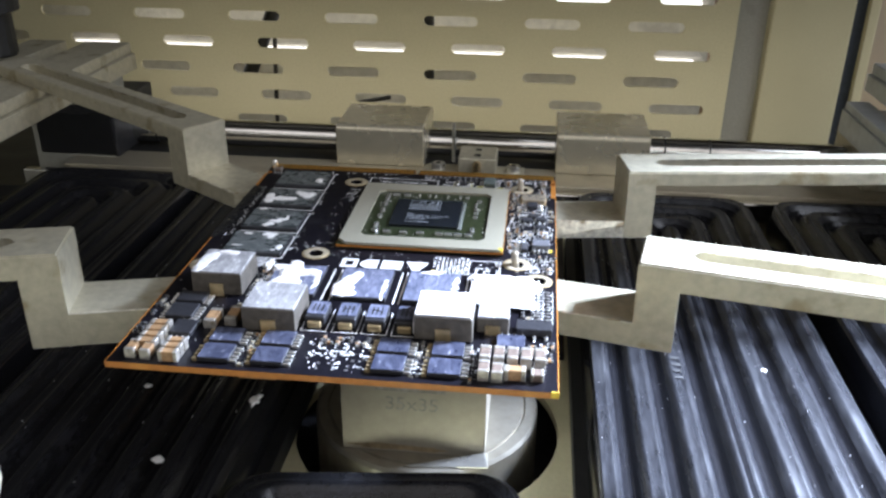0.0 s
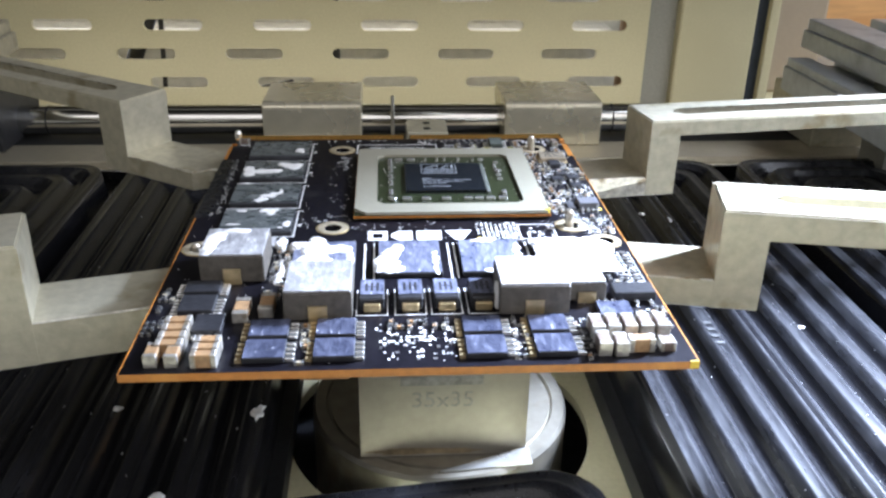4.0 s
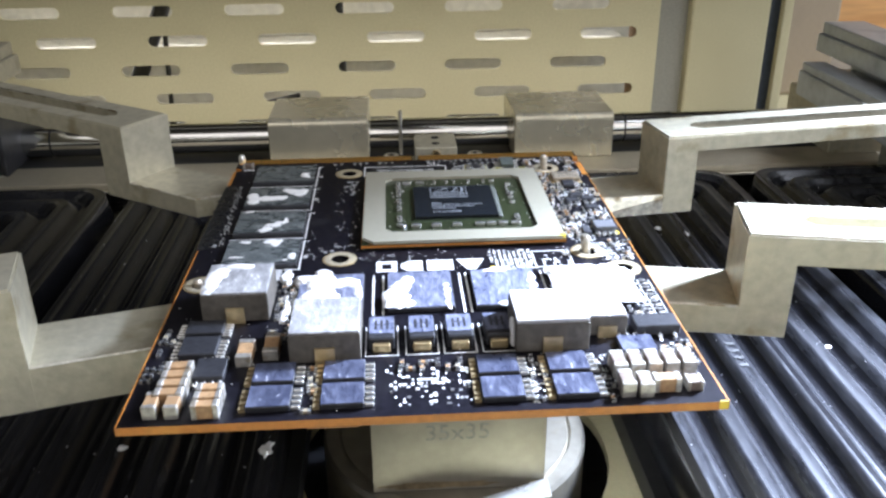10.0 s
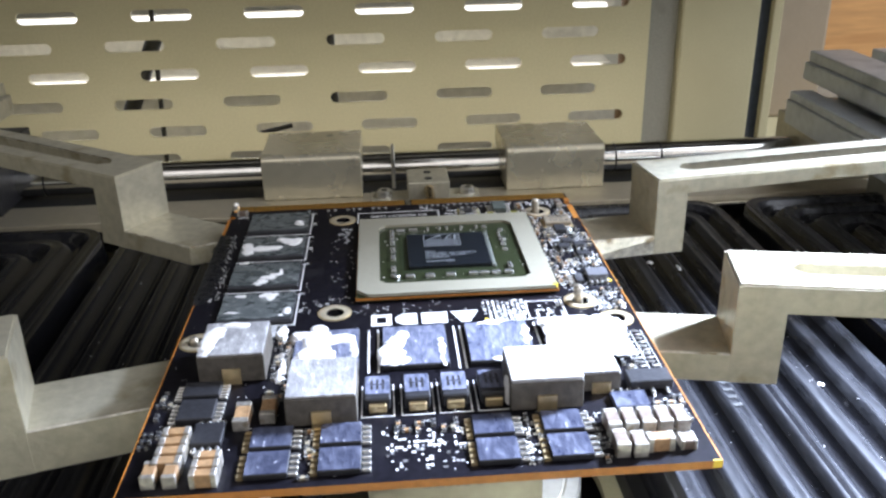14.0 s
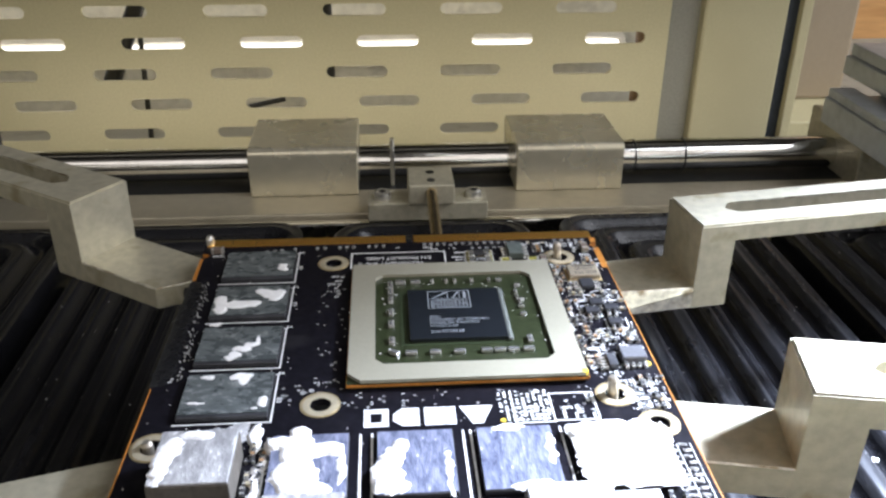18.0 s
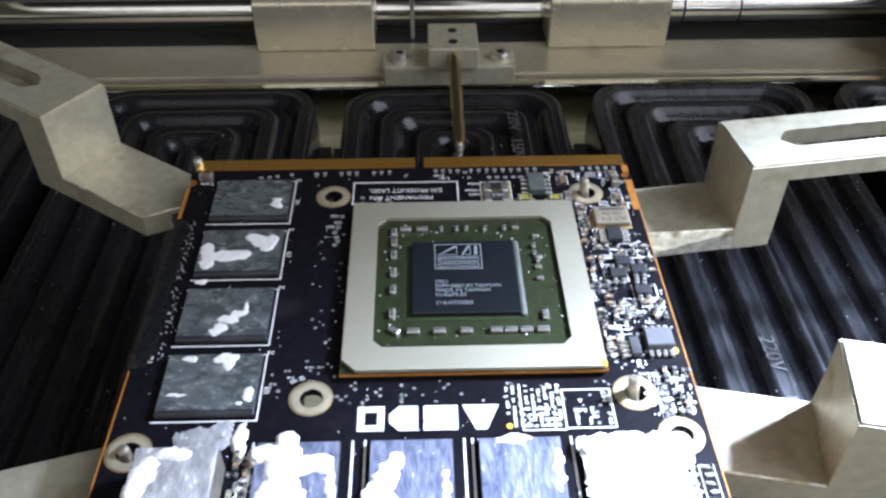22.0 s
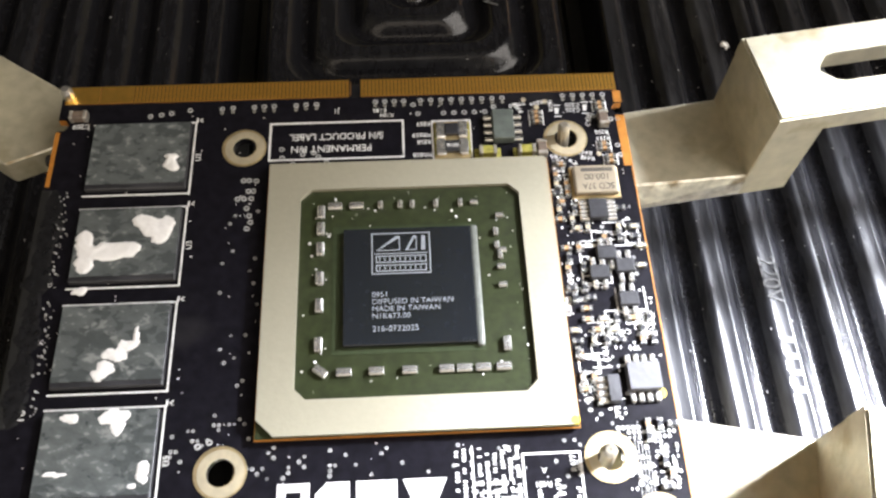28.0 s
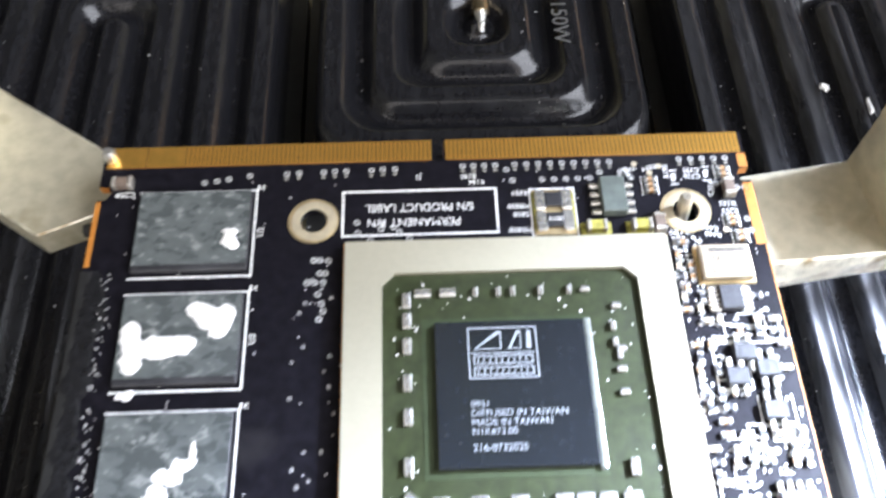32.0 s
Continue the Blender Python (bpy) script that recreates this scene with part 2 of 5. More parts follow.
WORN_PRINT = surface("worn_pale_print", (0.085, 0.085, 0.085), 0.6, vary=0.4, grain=2500, stains=(0.05, 0.05, 0.05), stain_size=700, stain_from=0.56, bump=0)
PALE_PRINT = surface("rubbed_print", (0.05, 0.05, 0.05), 0.5, vary=0.4, grain=2500, stains=(0.02, 0.02, 0.02), stain_size=600, stain_from=0.52, bump=0)
FADED = surface("faded_silkscreen", (0.36, 0.36, 0.35), 0.6, vary=0.3, grain=2500, stains=(0.12, 0.12, 0.12), stain_size=400, bump=0)
RING = surface("tinned_ring", (0.67, 0.58, 0.41), 0.36, metal=0.6, vary=0.12, grain=700, bump=0.2)
FLUX = surface("flux_stained_pad", (0.42, 0.385, 0.10), 0.28, metal=0.4, vary=0.25, grain=900, bump=0.4)
PALECHIP = surface("pale_grey_chip_top", (0.11, 0.11, 0.12), 0.45, vary=0.15, grain=900, bump=0.2)
GREYCHIP = surface("grey_green_chip_top", (0.085, 0.10, 0.09), 0.45, vary=0.2, grain=900, bump=0.2)
YELLOW = surface("yellow_paint_and_glow", (0.62, 0.45, 0.04), 0.5, vary=0.2)
# black for plastic parts and for sheets that stand in for shade
BLACK = surface("black_plastic_and_shade", (0.012, 0.012, 0.012), 0.5, vary=0.3, grain=600)
CREAM = surface("cream_powder_coat", (0.59, 0.535, 0.325), 0.55, vary=0.05, grain=900, stains=(0.55, 0.495, 0.295), stain_size=9, bump=0.12)
GREYCOAT = surface("grey_coat_and_shade", (0.30, 0.29, 0.24), 0.55, vary=0.08, grain=900, bump=0.12)
INNER = surface("cabinet_inner_sheet", (0.66, 0.64, 0.56), 0.6, vary=0.1, grain=200, bump=0.05)
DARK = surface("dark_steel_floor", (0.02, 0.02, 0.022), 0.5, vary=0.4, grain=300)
PLASTER = surface("room_plaster", (0.24, 0.22, 0.19), 0.8, vary=0.08, grain=60, stain_size=3)
WOOD = surface("orange_wood", (0.62, 0.33, 0.12), 0.5, vary=0.12, grain=30, stains=(0.54, 0.27, 0.09), stain_size=8, stretch=(1, 1, 8))
TUBE = glowing("tube_glow", (1.0, 0.98, 0.92), 2.4)
DARK_INK = surface("dark_engraving", (0.075, 0.065, 0.05), 0.6, vary=0.3, grain=900)
INK = surface("grey_stamp_ink", (0.25, 0.24, 0.21), 0.6, vary=0.3, grain=900)
MARK = surface("laser_mark", (0.22, 0.235, 0.25), 0.5, vary=0.15, grain=2500, bump=0)

# ---- building helpers (all sizes in centimetres) ----
PLACES = {}


def thing(name, x, y, z, label, category, group="", kind=""):
    ob = new(name)
    ob.empty_display_size = 0.01
    ob.matrix_basis = Matrix.Translation(at_cm(x, y, z))
    PLACES[ob] = ob.matrix_basis.copy()
    return tagged(ob, label, category, group, kind)


def hang(ob, parent):
    if parent is not None:
        ob.parent = parent
        ob.matrix_parent_inverse = PLACES[parent].inverted()
    return ob


def to_mesh(name, bm, mats, smooth=False):
    bmesh.ops.transform(bm, matrix=Matrix.Diagonal((CM, CM, CM, 1)), verts=bm.verts)
    me = bpy.data.meshes.new(name)
    bmesh.ops.recalc_face_normals(bm, faces=bm.faces)
    if smooth:
        for f in bm.faces:
            f.smooth = len(f.verts) < 5
        for e in bm.edges:
            e.smooth = all(f.smooth for f in e.link_faces) or e.calc_face_angle(0) < 0.8
    bm.to_mesh(me)
    bm.free()
    for m in mats if isinstance(mats, (list, tuple)) else [mats]:
        me.materials.append(m)
    return me


def lay(name, me, parent, m=None, label=""):
    """An object of a ready mesh, at a place in the world."""
    ob = new(name, me)
    ob.matrix_basis = m if m is not None else Matrix.Translation(at_cm(0, 0, 0))
    PLACES[ob] = ob.matrix_basis.copy()
    hang(ob, parent)
    return tagged(ob, label) if label else ob


def part(name, bm, material, parent, label="", smooth=False):
    return lay(name, to_mesh(name, bm, material, smooth), parent, None, label)


def spot_at(x, y, z, turn=0.0):
    return Matrix.Translation(at_cm(x, y, z)) @ Matrix.Rotation(radians(turn), 4, "Z")


def box(bm, x0, x1, y0, y1, z0, z1, bevel=0.0, steps=2):
    made = bmesh.ops.create_cube(bm, size=1.0)["verts"]
    bmesh.ops.transform(bm, verts=made, matrix=Matrix.LocRotScale(((x0 + x1) / 2, (y0 + y1) / 2, (z0 + z1) / 2), None, (x1 - x0, y1 - y0, z1 - z0)))
    if bevel:
        edges = list({e for v in made for e in v.link_edges})
        bmesh.ops.bevel(bm, geom=edges, offset=bevel, segments=steps, affect="EDGES", profile=0.5)
    return bm


def boxed(*size, bevel=0.0, steps=2):
    return box(bmesh.new(), *size, bevel=bevel, steps=steps)


def rod(bm, a, b, r0, r1=None, sides=20):
    a, b = Vector(a), Vector(b)
    turn = (b - a).to_track_quat("Z", "Y").to_matrix().to_4x4()
    bmesh.ops.create_cone(bm, cap_ends=True, segments=sides, radius1=r0, radius2=r0 if r1 is None else r1, depth=(b - a).length,
                          matrix=Matrix.Translation((a + b) / 2) @ turn)
    return bm


def lathe(bm, cx, cy, outline, sides=64):
    """Outline of (radius, z) turned about the upright through cx, cy."""
    rings = [[bm.verts.new((cx + r * math.cos(2 * math.pi * k / sides), cy + r * math.sin(2 * math.pi * k / sides), z)) for k in range(sides)] for r, z in outline]
    for a, b in zip(rings, rings[1:]):
        for k in range(sides):
            bm.faces.new((a[k], a[(k + 1) % sides], b[(k + 1) % sides], b[k]))
    return bm


def circle(cx, cy, r, n=20):
    return [(cx + r * math.cos(2 * math.pi * k / n), cy + r * math.sin(2 * math.pi * k / n)) for k in range(n)]


def stadium(x0, x1, y0, y1, n=6):
    r = (y1 - y0) / 2
    right = [(x1 - r + r * math.sin(math.pi * k / n), y0 + r - r * math.cos(math.pi * k / n)) for k in range(n + 1)]
    left = [(x0 + r - r * math.sin(math.pi * k / n), y0 + r + r * math.cos(math.pi * k / n)) for k in range(n + 1)]
    return right + left


def slab(outer, holes, z0, z1, bm=None):
    """A plate with that outline in x, y, with openings through it."""
    bm = bm or bmesh.new()
    tops, loops = [], [outer, *holes]
    for z in (z1, z0):
        edges, rings = [], []
        for loop in loops:
            vs = [bm.verts.new((x, y, z)) for x, y in loop]
            rings.append(vs)
            edges += [bm.edges.new((vs[k], vs[(k + 1) % len(vs)])) for k in range(len(vs))]
        if holes:
            bmesh.ops.triangle_fill(bm, use_beauty=True, edges=edges)
        else:
            bm.faces.new(rings[0])
        tops.append(rings)
    for a, b in zip(*tops):
        for k in range(len(a)):
            j = (k + 1) % len(a)
            bm.faces.new((a[k], a[j], b[j], b[k]))
    return bm


def turned(bm, matrix, since=0):
    bm.verts.ensure_lookup_table()
    bmesh.ops.transform(bm, matrix=matrix, verts=bm.verts[since:])
    return bm


def lettering(name, words, material, parent, m, size, label="", align="LEFT", length=0.0):
    """Flat words in the built-in font; size is the height of the line in centimetres."""
    curve = bpy.data.curves.new(name, "FONT")
    curve.body, curve.size, curve.align_x, curve.extrude = words, size * CM, align, 0.00003
    holder = bpy.data.objects.new(name, curve)
    scene.collection.objects.link(holder)
    bpy.context.view_layer.update()
    me = bpy.data.meshes.new_from_object(holder.evaluated_get(bpy.context.evaluated_depsgraph_get()))
    bpy.data.objects.remove(holder)
    if length:
        reach = max(v.co.x for v in me.vertices) - min(v.co.x for v in me.vertices)
        me.transform(Matrix.Diagonal((length * CM / reach, 1, 1, 1)))
    me.materials.clear()
    me.materials.append(material)
    return lay(name, me, parent, m, label)


def lump(cx, cy, z, rx, ry, h, seed, rough=0.35, n=64):
    """An uneven smear or clot with a torn outline, lying on z."""
    bm, rows = bmesh.new(), []
    spread = []
    for k in range(n):
        a = 2 * math.pi * k / n
        c, s = math.cos(a), math.sin(a)
        spread.append(1 + rough * (1.3 * noise.noise((c * 1.4 + seed, s * 1.4 - seed, seed * 0.37)) + 0.6 * noise.noise((c * 4 + seed, s * 4, 3.1 * seed)) + 0.22 * noise.noise((c * 10, s * 10 + seed, seed))))
    for f in (1.0, 0.965, 0.86, 0.68, 0.45, 0.2):
        ring = []
        for k in range(n):
            a, w = 2 * math.pi * k / n, 1 + (spread[k] - 1) * (0.3 + 0.7 * f)
            x, y = cx + rx * f * w * math.cos(a), cy + ry * f * w * math.sin(a)
            up = 0 if f == 1 else h * (1 - f ** 4) ** 0.6 * (1 + 0.45 * noise.noise((x * 5, y * 5, seed)) + 0.12 * noise.noise((x * 16, y * 16, seed)))
            ring.append(bm.verts.new((x, y, z + max(0, up))))
        rows.append(ring)
    for a, b in zip(rows, rows[1:]):
        for k in range(n):
            bm.faces.new((a[k], a[(k + 1) % n], b[(k + 1) % n], b[k]))
    bm.faces.new(rows[-1])
    return bm


def spread_paste(blobs, z, h, seed, torn=0.30, step=0.02, power=2):
    """Paste as an uneven sheet: round patches joined and torn by noise, thick inside, thin at the rim."""
    x0, x1 = min(b[0] - b[2] for b in blobs) - 0.1, max(b[0] + b[2] for b in blobs) + 0.1
    y0, y1 = min(b[1] - b[3] for b in blobs) - 0.1, max(b[1] + b[3] for b in blobs) + 0.1
    nx, ny = int((x1 - x0) / step), int((y1 - y0) / step)
    bm, field, verts = bmesh.new(), {}, {}
    for i in range(nx + 1):
        for j in range(ny + 1):
            x, y = x0 + i * step, y0 + j * step
            wx, wy = 0.05 * noise.noise((x * 7, y * 7, seed + 5)) + 0.025 * noise.noise((x * 18, y * 18, seed)), 0.05 * noise.noise((x * 7, y * 7, seed + 9))
            x, y = x + wx, y + wy
            f = max(1 - (abs((x - b[0]) / b[2]) ** power + abs((y - b[1]) / b[3]) ** power) ** (1 / power) for b in blobs)
            f += torn * (1.2 * noise.noise((x * 3.2 + seed, y * 3.2, seed)) + 0.8 * noise.noise((x * 8, y * 8 + seed, seed)) + 0.45 * noise.noise((x * 19, y * 19, seed)))
            field[i, j] = (x0 + i * step, y0 + j * step, f)

    def corner(i, j):
        if (i, j) not in verts:
            x, y, f = field[i, j]
            up = h * min(1, max(0, f) / 0.3) ** 0.6 * (1 + 0.35 * noise.noise((x * 6, y * 6, seed)) + 0.15 * noise.noise((x * 17, y * 17, seed)))
            verts[i, j] = bm.verts.new((x, y, z + (up if f > 0 else -0.003)))
        return verts[i, j]

    for i in range(nx):
        for j in range(ny):
            cell = ((i, j), (i + 1, j), (i + 1, j + 1), (i, j + 1))
            if max(field[c][2] for c in cell) > 0:
                bm.faces.new([corner(*c) for c in cell])
    return bm


# ---- the place: machine bed, walls, room ----
def structure(name, bm, material, label):
    ob = part(name, bm, material, None)
    return tagged(ob, label, "structure", kind="structure")


structure("ground", boxed(-150, 150, -150, 180, -83, -80), PLASTER, "plain workshop floor under the bench")
structure("worktop", boxed(-80, 80, -60, 70, -11, -8), GREYCOAT, "grey bench top that carries the rework station")
structure("floor", slab([(-19, -16), (19, -16), (19, 19.4), (-19, 19.4)], [circle(-0.1, 6.6, 3.35, 48)], -6.05, -5.8), CREAM,
          "cream painted sheet under the heater plates with a round opening")
structure("bed_bottom", boxed(-19, 19, -16, 33, -8, -7.7), DARK, "dark steel bottom of the machine bed")

slots = []
for row in range(-5, 10):
    z = -4.93 + 1.42 * row
    start = -18.23 if row % 2 == 0 else -19.7 + 0.0
    x = start - 3 * 5.29
    while x + 2.85 < 11.9:
        if x > -38:
            slots.append(stadium(x, x + 2.85, z - 0.27, z + 0.27))
        x += 5.29
wall = slab([(-40, -16), (12.15, -16), (12.15, 9), (-40, 9)], slots, 0, 0.16)
turned(wall, Matrix(((1, 0, 0, 0), (0, 0, 1, 34.0), (0, 1, 0, 0), (0, 0, 0, 1))))
structure("wall_back", wall, CREAM, "cream powder-coated sheet-metal wall with rows of rounded slots")
# the gap's darkness is put into a black slab
structure("rear_gap_sheet", boxed(-40, 18.3, 24.4, 33.9, -8, -7.15), BLACK, "black slab for the dark gap between the guide shaft and the slotted wall")
# unseen slab, set to keep light off the upper part of the wall
structure("shade_hood", boxed(-40, 25, 18.5, 33.9, 7.4, 16, bevel=0.2), DARK, "dark slab out of view, added to shade the upper slotted wall")
# unseen panel, there only so the glaze mirrors something dark
structure("reflection_blocker", boxed(-40, 20, 33.4, 33.9, 16, 40), DARK, "dark panel out of view, added to darken the plates' reflections")
# the fold's darker shading is given as grey colour
structure("wall_back_flange", boxed(12.15, 13.65, 34.35, 34.6, -16, 30), GREYCOAT, "folded flange beside the slotted sheet, its shading coloured in grey")
structure("door_1", boxed(13.75, 17.75, 34.0, 35.2, -16, 30, bevel=0.12), CREAM, "plain cream cabinet door edge")
# dark gap by the door, drawn as a dark-coloured strip
structure("door_gap", boxed(17.75, 18.35, 34.3, 35.0, -16, 30), surface("dark_gap_slate", (0.035, 0.045, 0.06), 0.5), "dark strip in place of the dark gap beside the cabinet door")
structure("frame_post", boxed(18.35, 18.85, 33.9, 35.6, -16, 30, bevel=0.06), CREAM, "narrow cream steel frame post")
structure("wall_cabinet_back", boxed(-40, 19, 41, 41.3, -16, 30), INNER, "pale inner sheet behind the slots")
structure("wall_west", boxed(-40.4, -40, -60, 41.3, -16, 30), GREYCOAT, "grey side sheet of the machine")
structure("wall_room_north", boxed(-150, 150, 178, 180, -80, 170), PLASTER, "plain warm plaster wall of the workshop")
structure("wall_room_south", boxed(-150, 150, -150, -148, -80, 170), PLASTER, "plain warm plaster wall of the workshop")
structure("wall_room_west", boxed(-150, -148, -148, 178, -80, 170), PLASTER, "plain warm plaster wall of the workshop")
structure("wall_room_east", boxed(148, 150, -148, 178, -80, 170), PLASTER, "plain warm plaster wall of the workshop")
structure("ceiling", boxed(-150, 150, -150, 180, 170, 172), PLASTER, "plain workshop ceiling")

cupboard = thing("wooden_cupboard", 34, 60, -80, "orange-brown wooden cupboard standing behind the machine", "cupboard")
part("body", boxed(20.5, 60, 58, 80, -80, 30, bevel=0.3), WOOD, cupboard)
part("door", boxed(20.9, 40.1, 57.2, 57.99, -76, 29, bevel=0.2), WOOD, cupboard)
part("door", boxed(40.4, 59.6, 57.2, 57.99, -76, 29, bevel=0.2), WOOD, cupboard)
pillar = thing("machine_column", 21.6, 40, -8, "brownish grey painted machine column", "machine column")
part("body", boxed(19.9, 24.56, 40, 46, -7.15, 30, bevel=0.2), surface("brown_grey_paint", (0.37, 0.295, 0.205), 0.5, vary=0.03, stains=(0.35, 0.28, 0.195), bump=0.02), pillar)
part("base", boxed(19.0, 25.0, 36.2, 46.4, -8.0, -7.15, bevel=0.1), CREAM, pillar, "cream foot of the column")

for k, (z0, z1) in enumerate(((-4.2, -3.2), (-0.85, 0.12))):
    strip = thing("tube_lamp", -10, 38.3, z0, "glowing white tube lamp behind the slotted sheet", "lamp", "tube lamps behind the slots")
    bm = bmesh.new()
    rod(bm, (-26, 38.4, (z0 + z1) / 2), (11, 38.4, (z0 + z1) / 2), 0.45)
    part("tube", bm, TUBE, strip, smooth=True)
    bm = boxed(-26.6, 11.6, 38.9, 40.9, z0, z1, bevel=0.05)
    part("batten", bm, INNER, strip)
CABLE_BROWN = surface("brown_cable_sheath", (0.24, 0.15, 0.085), 0.5, vary=0.2)
for x0, z0, x1, z1, r, mat, words in ((-12.55, -0.6, -14.40, -4.55, 0.42, BLACK, "thick black cable leaning behind the slotted sheet"), (-12.50, 2.0, -12.95, -7.6, 0.13, BLACK, "thin black cable hanging behind the slotted sheet"),
                                      (-8.50, -6.02, -6.10, -5.52, 0.13, BLACK, "thin black cable crossing behind the slotted sheet"), (-3.9, 14.0, -3.9, -4.6, 0.35, BLACK, "black cable hanging behind the slotted sheet"),
                                      (11.75, 14.0, 11.75, -16.0, 0.40, CABLE_BROWN, "brown cable hanging behind the slotted sheet")):
    wire = thing("cable", (x0 + x1) / 2, 36.5, z1, words, "cable", "cables behind the slots")
    bm = bmesh.new()
    rod(bm, (x0, 36.5, z0), (x1, 36.5, z1), r, sides=10)
    part("sheath", bm, mat, wire, smooth=True)


# ---- heater plates ----
def ring_of(cx, cy, hw, hl, r, z, bm, arc=6):
    vs = []
    for sx, sy, a0 in ((1, 1, 0), (-1, 1, 90), (-1, -1, 180), (1, -1, 270)):
        for k in range(arc + 1):
            a = radians(a0 + 90 * k / arc)
            vs.append(bm.verts.new((cx + sx * (hw - r) + r * math.cos(a), cy + sy * (hl - r) + r * math.sin(a), z)))
    return vs


def rib_height(d, first=0.225, pitch=0.935):
    """Height of the glaze at a distance from the plate's edge: flat-topped ribs, wide rounded valleys."""
    s = abs((d - first) / pitch - round((d - first) / pitch)) * pitch
    u = max(0.0, min(1.0, (s - 0.13) / 0.30))
    crown = 0.018 * (1 - min(1.0, s / 0.13) ** 2)
    return -3.96 + 0.03 * min(d, 1) + 0.30 * (1 - u) ** 1.5 * (1 + 0.9 * u) - crown + 0.02


def heater(cx, cy, width, length, first=0.225, pitch=0.935, turn=0.0, crest=None):
    """Glazed ceramic plate with nested rounded ribs that follow its outline."""
    root = thing("ceramic_heater", cx, cy, -5.8, "glossy black ceramic heater plate with nested ribs" + (", dusty" if length > 10 else ""), "heater plate", "heater plates in the bed")
    bm, rings = bmesh.new(), []
    hw, hl, shade_sheet = width / 2, length / 2, 2.72 if turn else 3.32
    m = Matrix.Translation((cx, cy, 0)) @ Matrix.Rotation(radians(turn), 4, "Z") @ Matrix.Translation((-cx, -cy, 0))
    steps = [(0.0, -5.0), (0.0, -4.3)] + [(0.06, -4.02)]
    n = int((hw - 0.12) / 0.032)
    for k in range(n):
        d = 0.1 + (hw - 0.16) * k / (n - 1)
        steps.append((d, rib_height(d, first, pitch)))
    for d, z in steps:
        rings.append(ring_of(cx, cy, hw - d, hl - d, max(0.03, min(max(0.9 - 0.25 * d, 0.5), hw - d - 0.005)), z, bm))
    for a, b in zip(rings, rings[1:]):
        for k in range(len(a)):
            j = (k + 1) % len(a)
            bm.faces.new((a[k], a[j], b[j], b[k]))
    bm.faces.new(rings[-1])
    bm.faces.new(list(reversed(rings[0])))
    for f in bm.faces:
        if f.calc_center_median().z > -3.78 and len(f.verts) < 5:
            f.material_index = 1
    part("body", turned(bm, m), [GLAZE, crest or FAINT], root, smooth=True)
    # black sheet over the floor in place of shade between the plates
    part("shade_sheet", turned(boxed(cx - shade_sheet, cx + shade_sheet, cy - hl + 0.15, cy + hl - 0.9, -5.6, -5.05), m), BLACK, root, "matt black sheet that darkens the gaps round the plate")
    for y in (cy - hl * 0.6, cy + hl * 0.6):
        part("foot", turned(boxed(cx - 0.8, cx + 0.8, y - 0.5, y + 0.5, -5.8, -5.6), m), DARK, root)
    return root


COLUMN = 6.72
for k in (-2, -1, 1, 2):
    # right-hand plates get the paler crest copy for the light falling there
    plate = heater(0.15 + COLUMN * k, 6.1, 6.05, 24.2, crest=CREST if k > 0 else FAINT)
    if k == 1:
        lettering("printed_rating", "220V", WORN_PRINT, plate, spot_at(5.78, 8.62, -3.604, -90), 0.42, "worn pale printed rating")
        bm = bmesh.new()
        for k in range(4):
            box(bm, 5.84, 6.04, 7.02 - 0.28 * k, 7.13 - 0.28 * k, -3.603, -3.6)
        part("printed_rating", bm, PALE_PRINT, plate, "worn rating print too pale to read")
plate = heater(0.15, 15.1, 6.05, 6.1, 0.37, 0.94)
lettering("printed_rating", "150W", WORN_PRINT, plate, spot_at(1.55, 15.5, -3.604, -90), 0.42, "worn pale printed rating")
lettering("printed_rating", "220V", WORN_PRINT, plate, spot_at(1.55, 16.75, -3.604, -90), 0.42, "worn pale printed rating")
# shade seen through the board's mounting holes, laid as a black sheet
part("shade_sheet", boxed(-3.15, 3.45, 10.05, 12.15, -5.78, -5.6), BLACK, plate, "matt black sheet for the shade in front of the plate")
heater(-0.29, -0.73, 6.05, 6.1, 0.37, 0.94, 6.5)

# ---- lower hot-air nozzle ----
nozzle = thing("lower_nozzle", -0.1, 6.6, -7.7, "square stainless hot-air nozzle on a round base under the board, heat-stained", "hot air nozzle")
bm = bmesh.new()
lathe(bm, -0.1, 6.6, [(2.5, -7.7), (2.8, -7.7), (2.8, -5.15), (2.74, -5.06), (2.5, -5.06), (2.48, -5.11), (2.44, -5.11), (2.42, -5.06), (1.2, -5.06), (1.2, -7.7), (2.5, -7.7)], 72)
part("base_ring", bm, DULL_STEEL, nozzle, "round brushed steel base", smooth=False)
bm = slab([(-1.80, 4.52), (1.50, 4.52), (1.50, 7.82), (-1.80, 7.82)], [[(-1.72, 4.60), (1.42, 4.60), (1.42, 7.74), (-1.72, 7.74)]], -5.04, -0.75)
part("duct", bm, surface("warm_grey_steel", (0.37, 0.335, 0.27), 0.45, metal=0.6, vary=0.06, grain=500, stains=(0.30, 0.25, 0.175), stain_size=26, stain_from=0.60, bump=0.05), nozzle, "square sheet-steel duct")
bm = bmesh.new()
vs = [bm.verts.new(p) for p in ((-0.30, 3.98, -5.045), (1.60, 4.16, -5.045), (1.56, 4.505, -4.93), (1.40, 4.505, -4.93))]
bm.faces.new(vs)
solid = bmesh.ops.extrude_face_region(bm, geom=bm.faces[:])
bmesh.ops.translate(bm, verts=[v for v in solid["geom"] if isinstance(v, bmesh.types.BMVert)], vec=(0, 0, 0.03))
part("flange", bm, CLEAN_STEEL, nozzle, "bent bright flange at the foot of the duct")
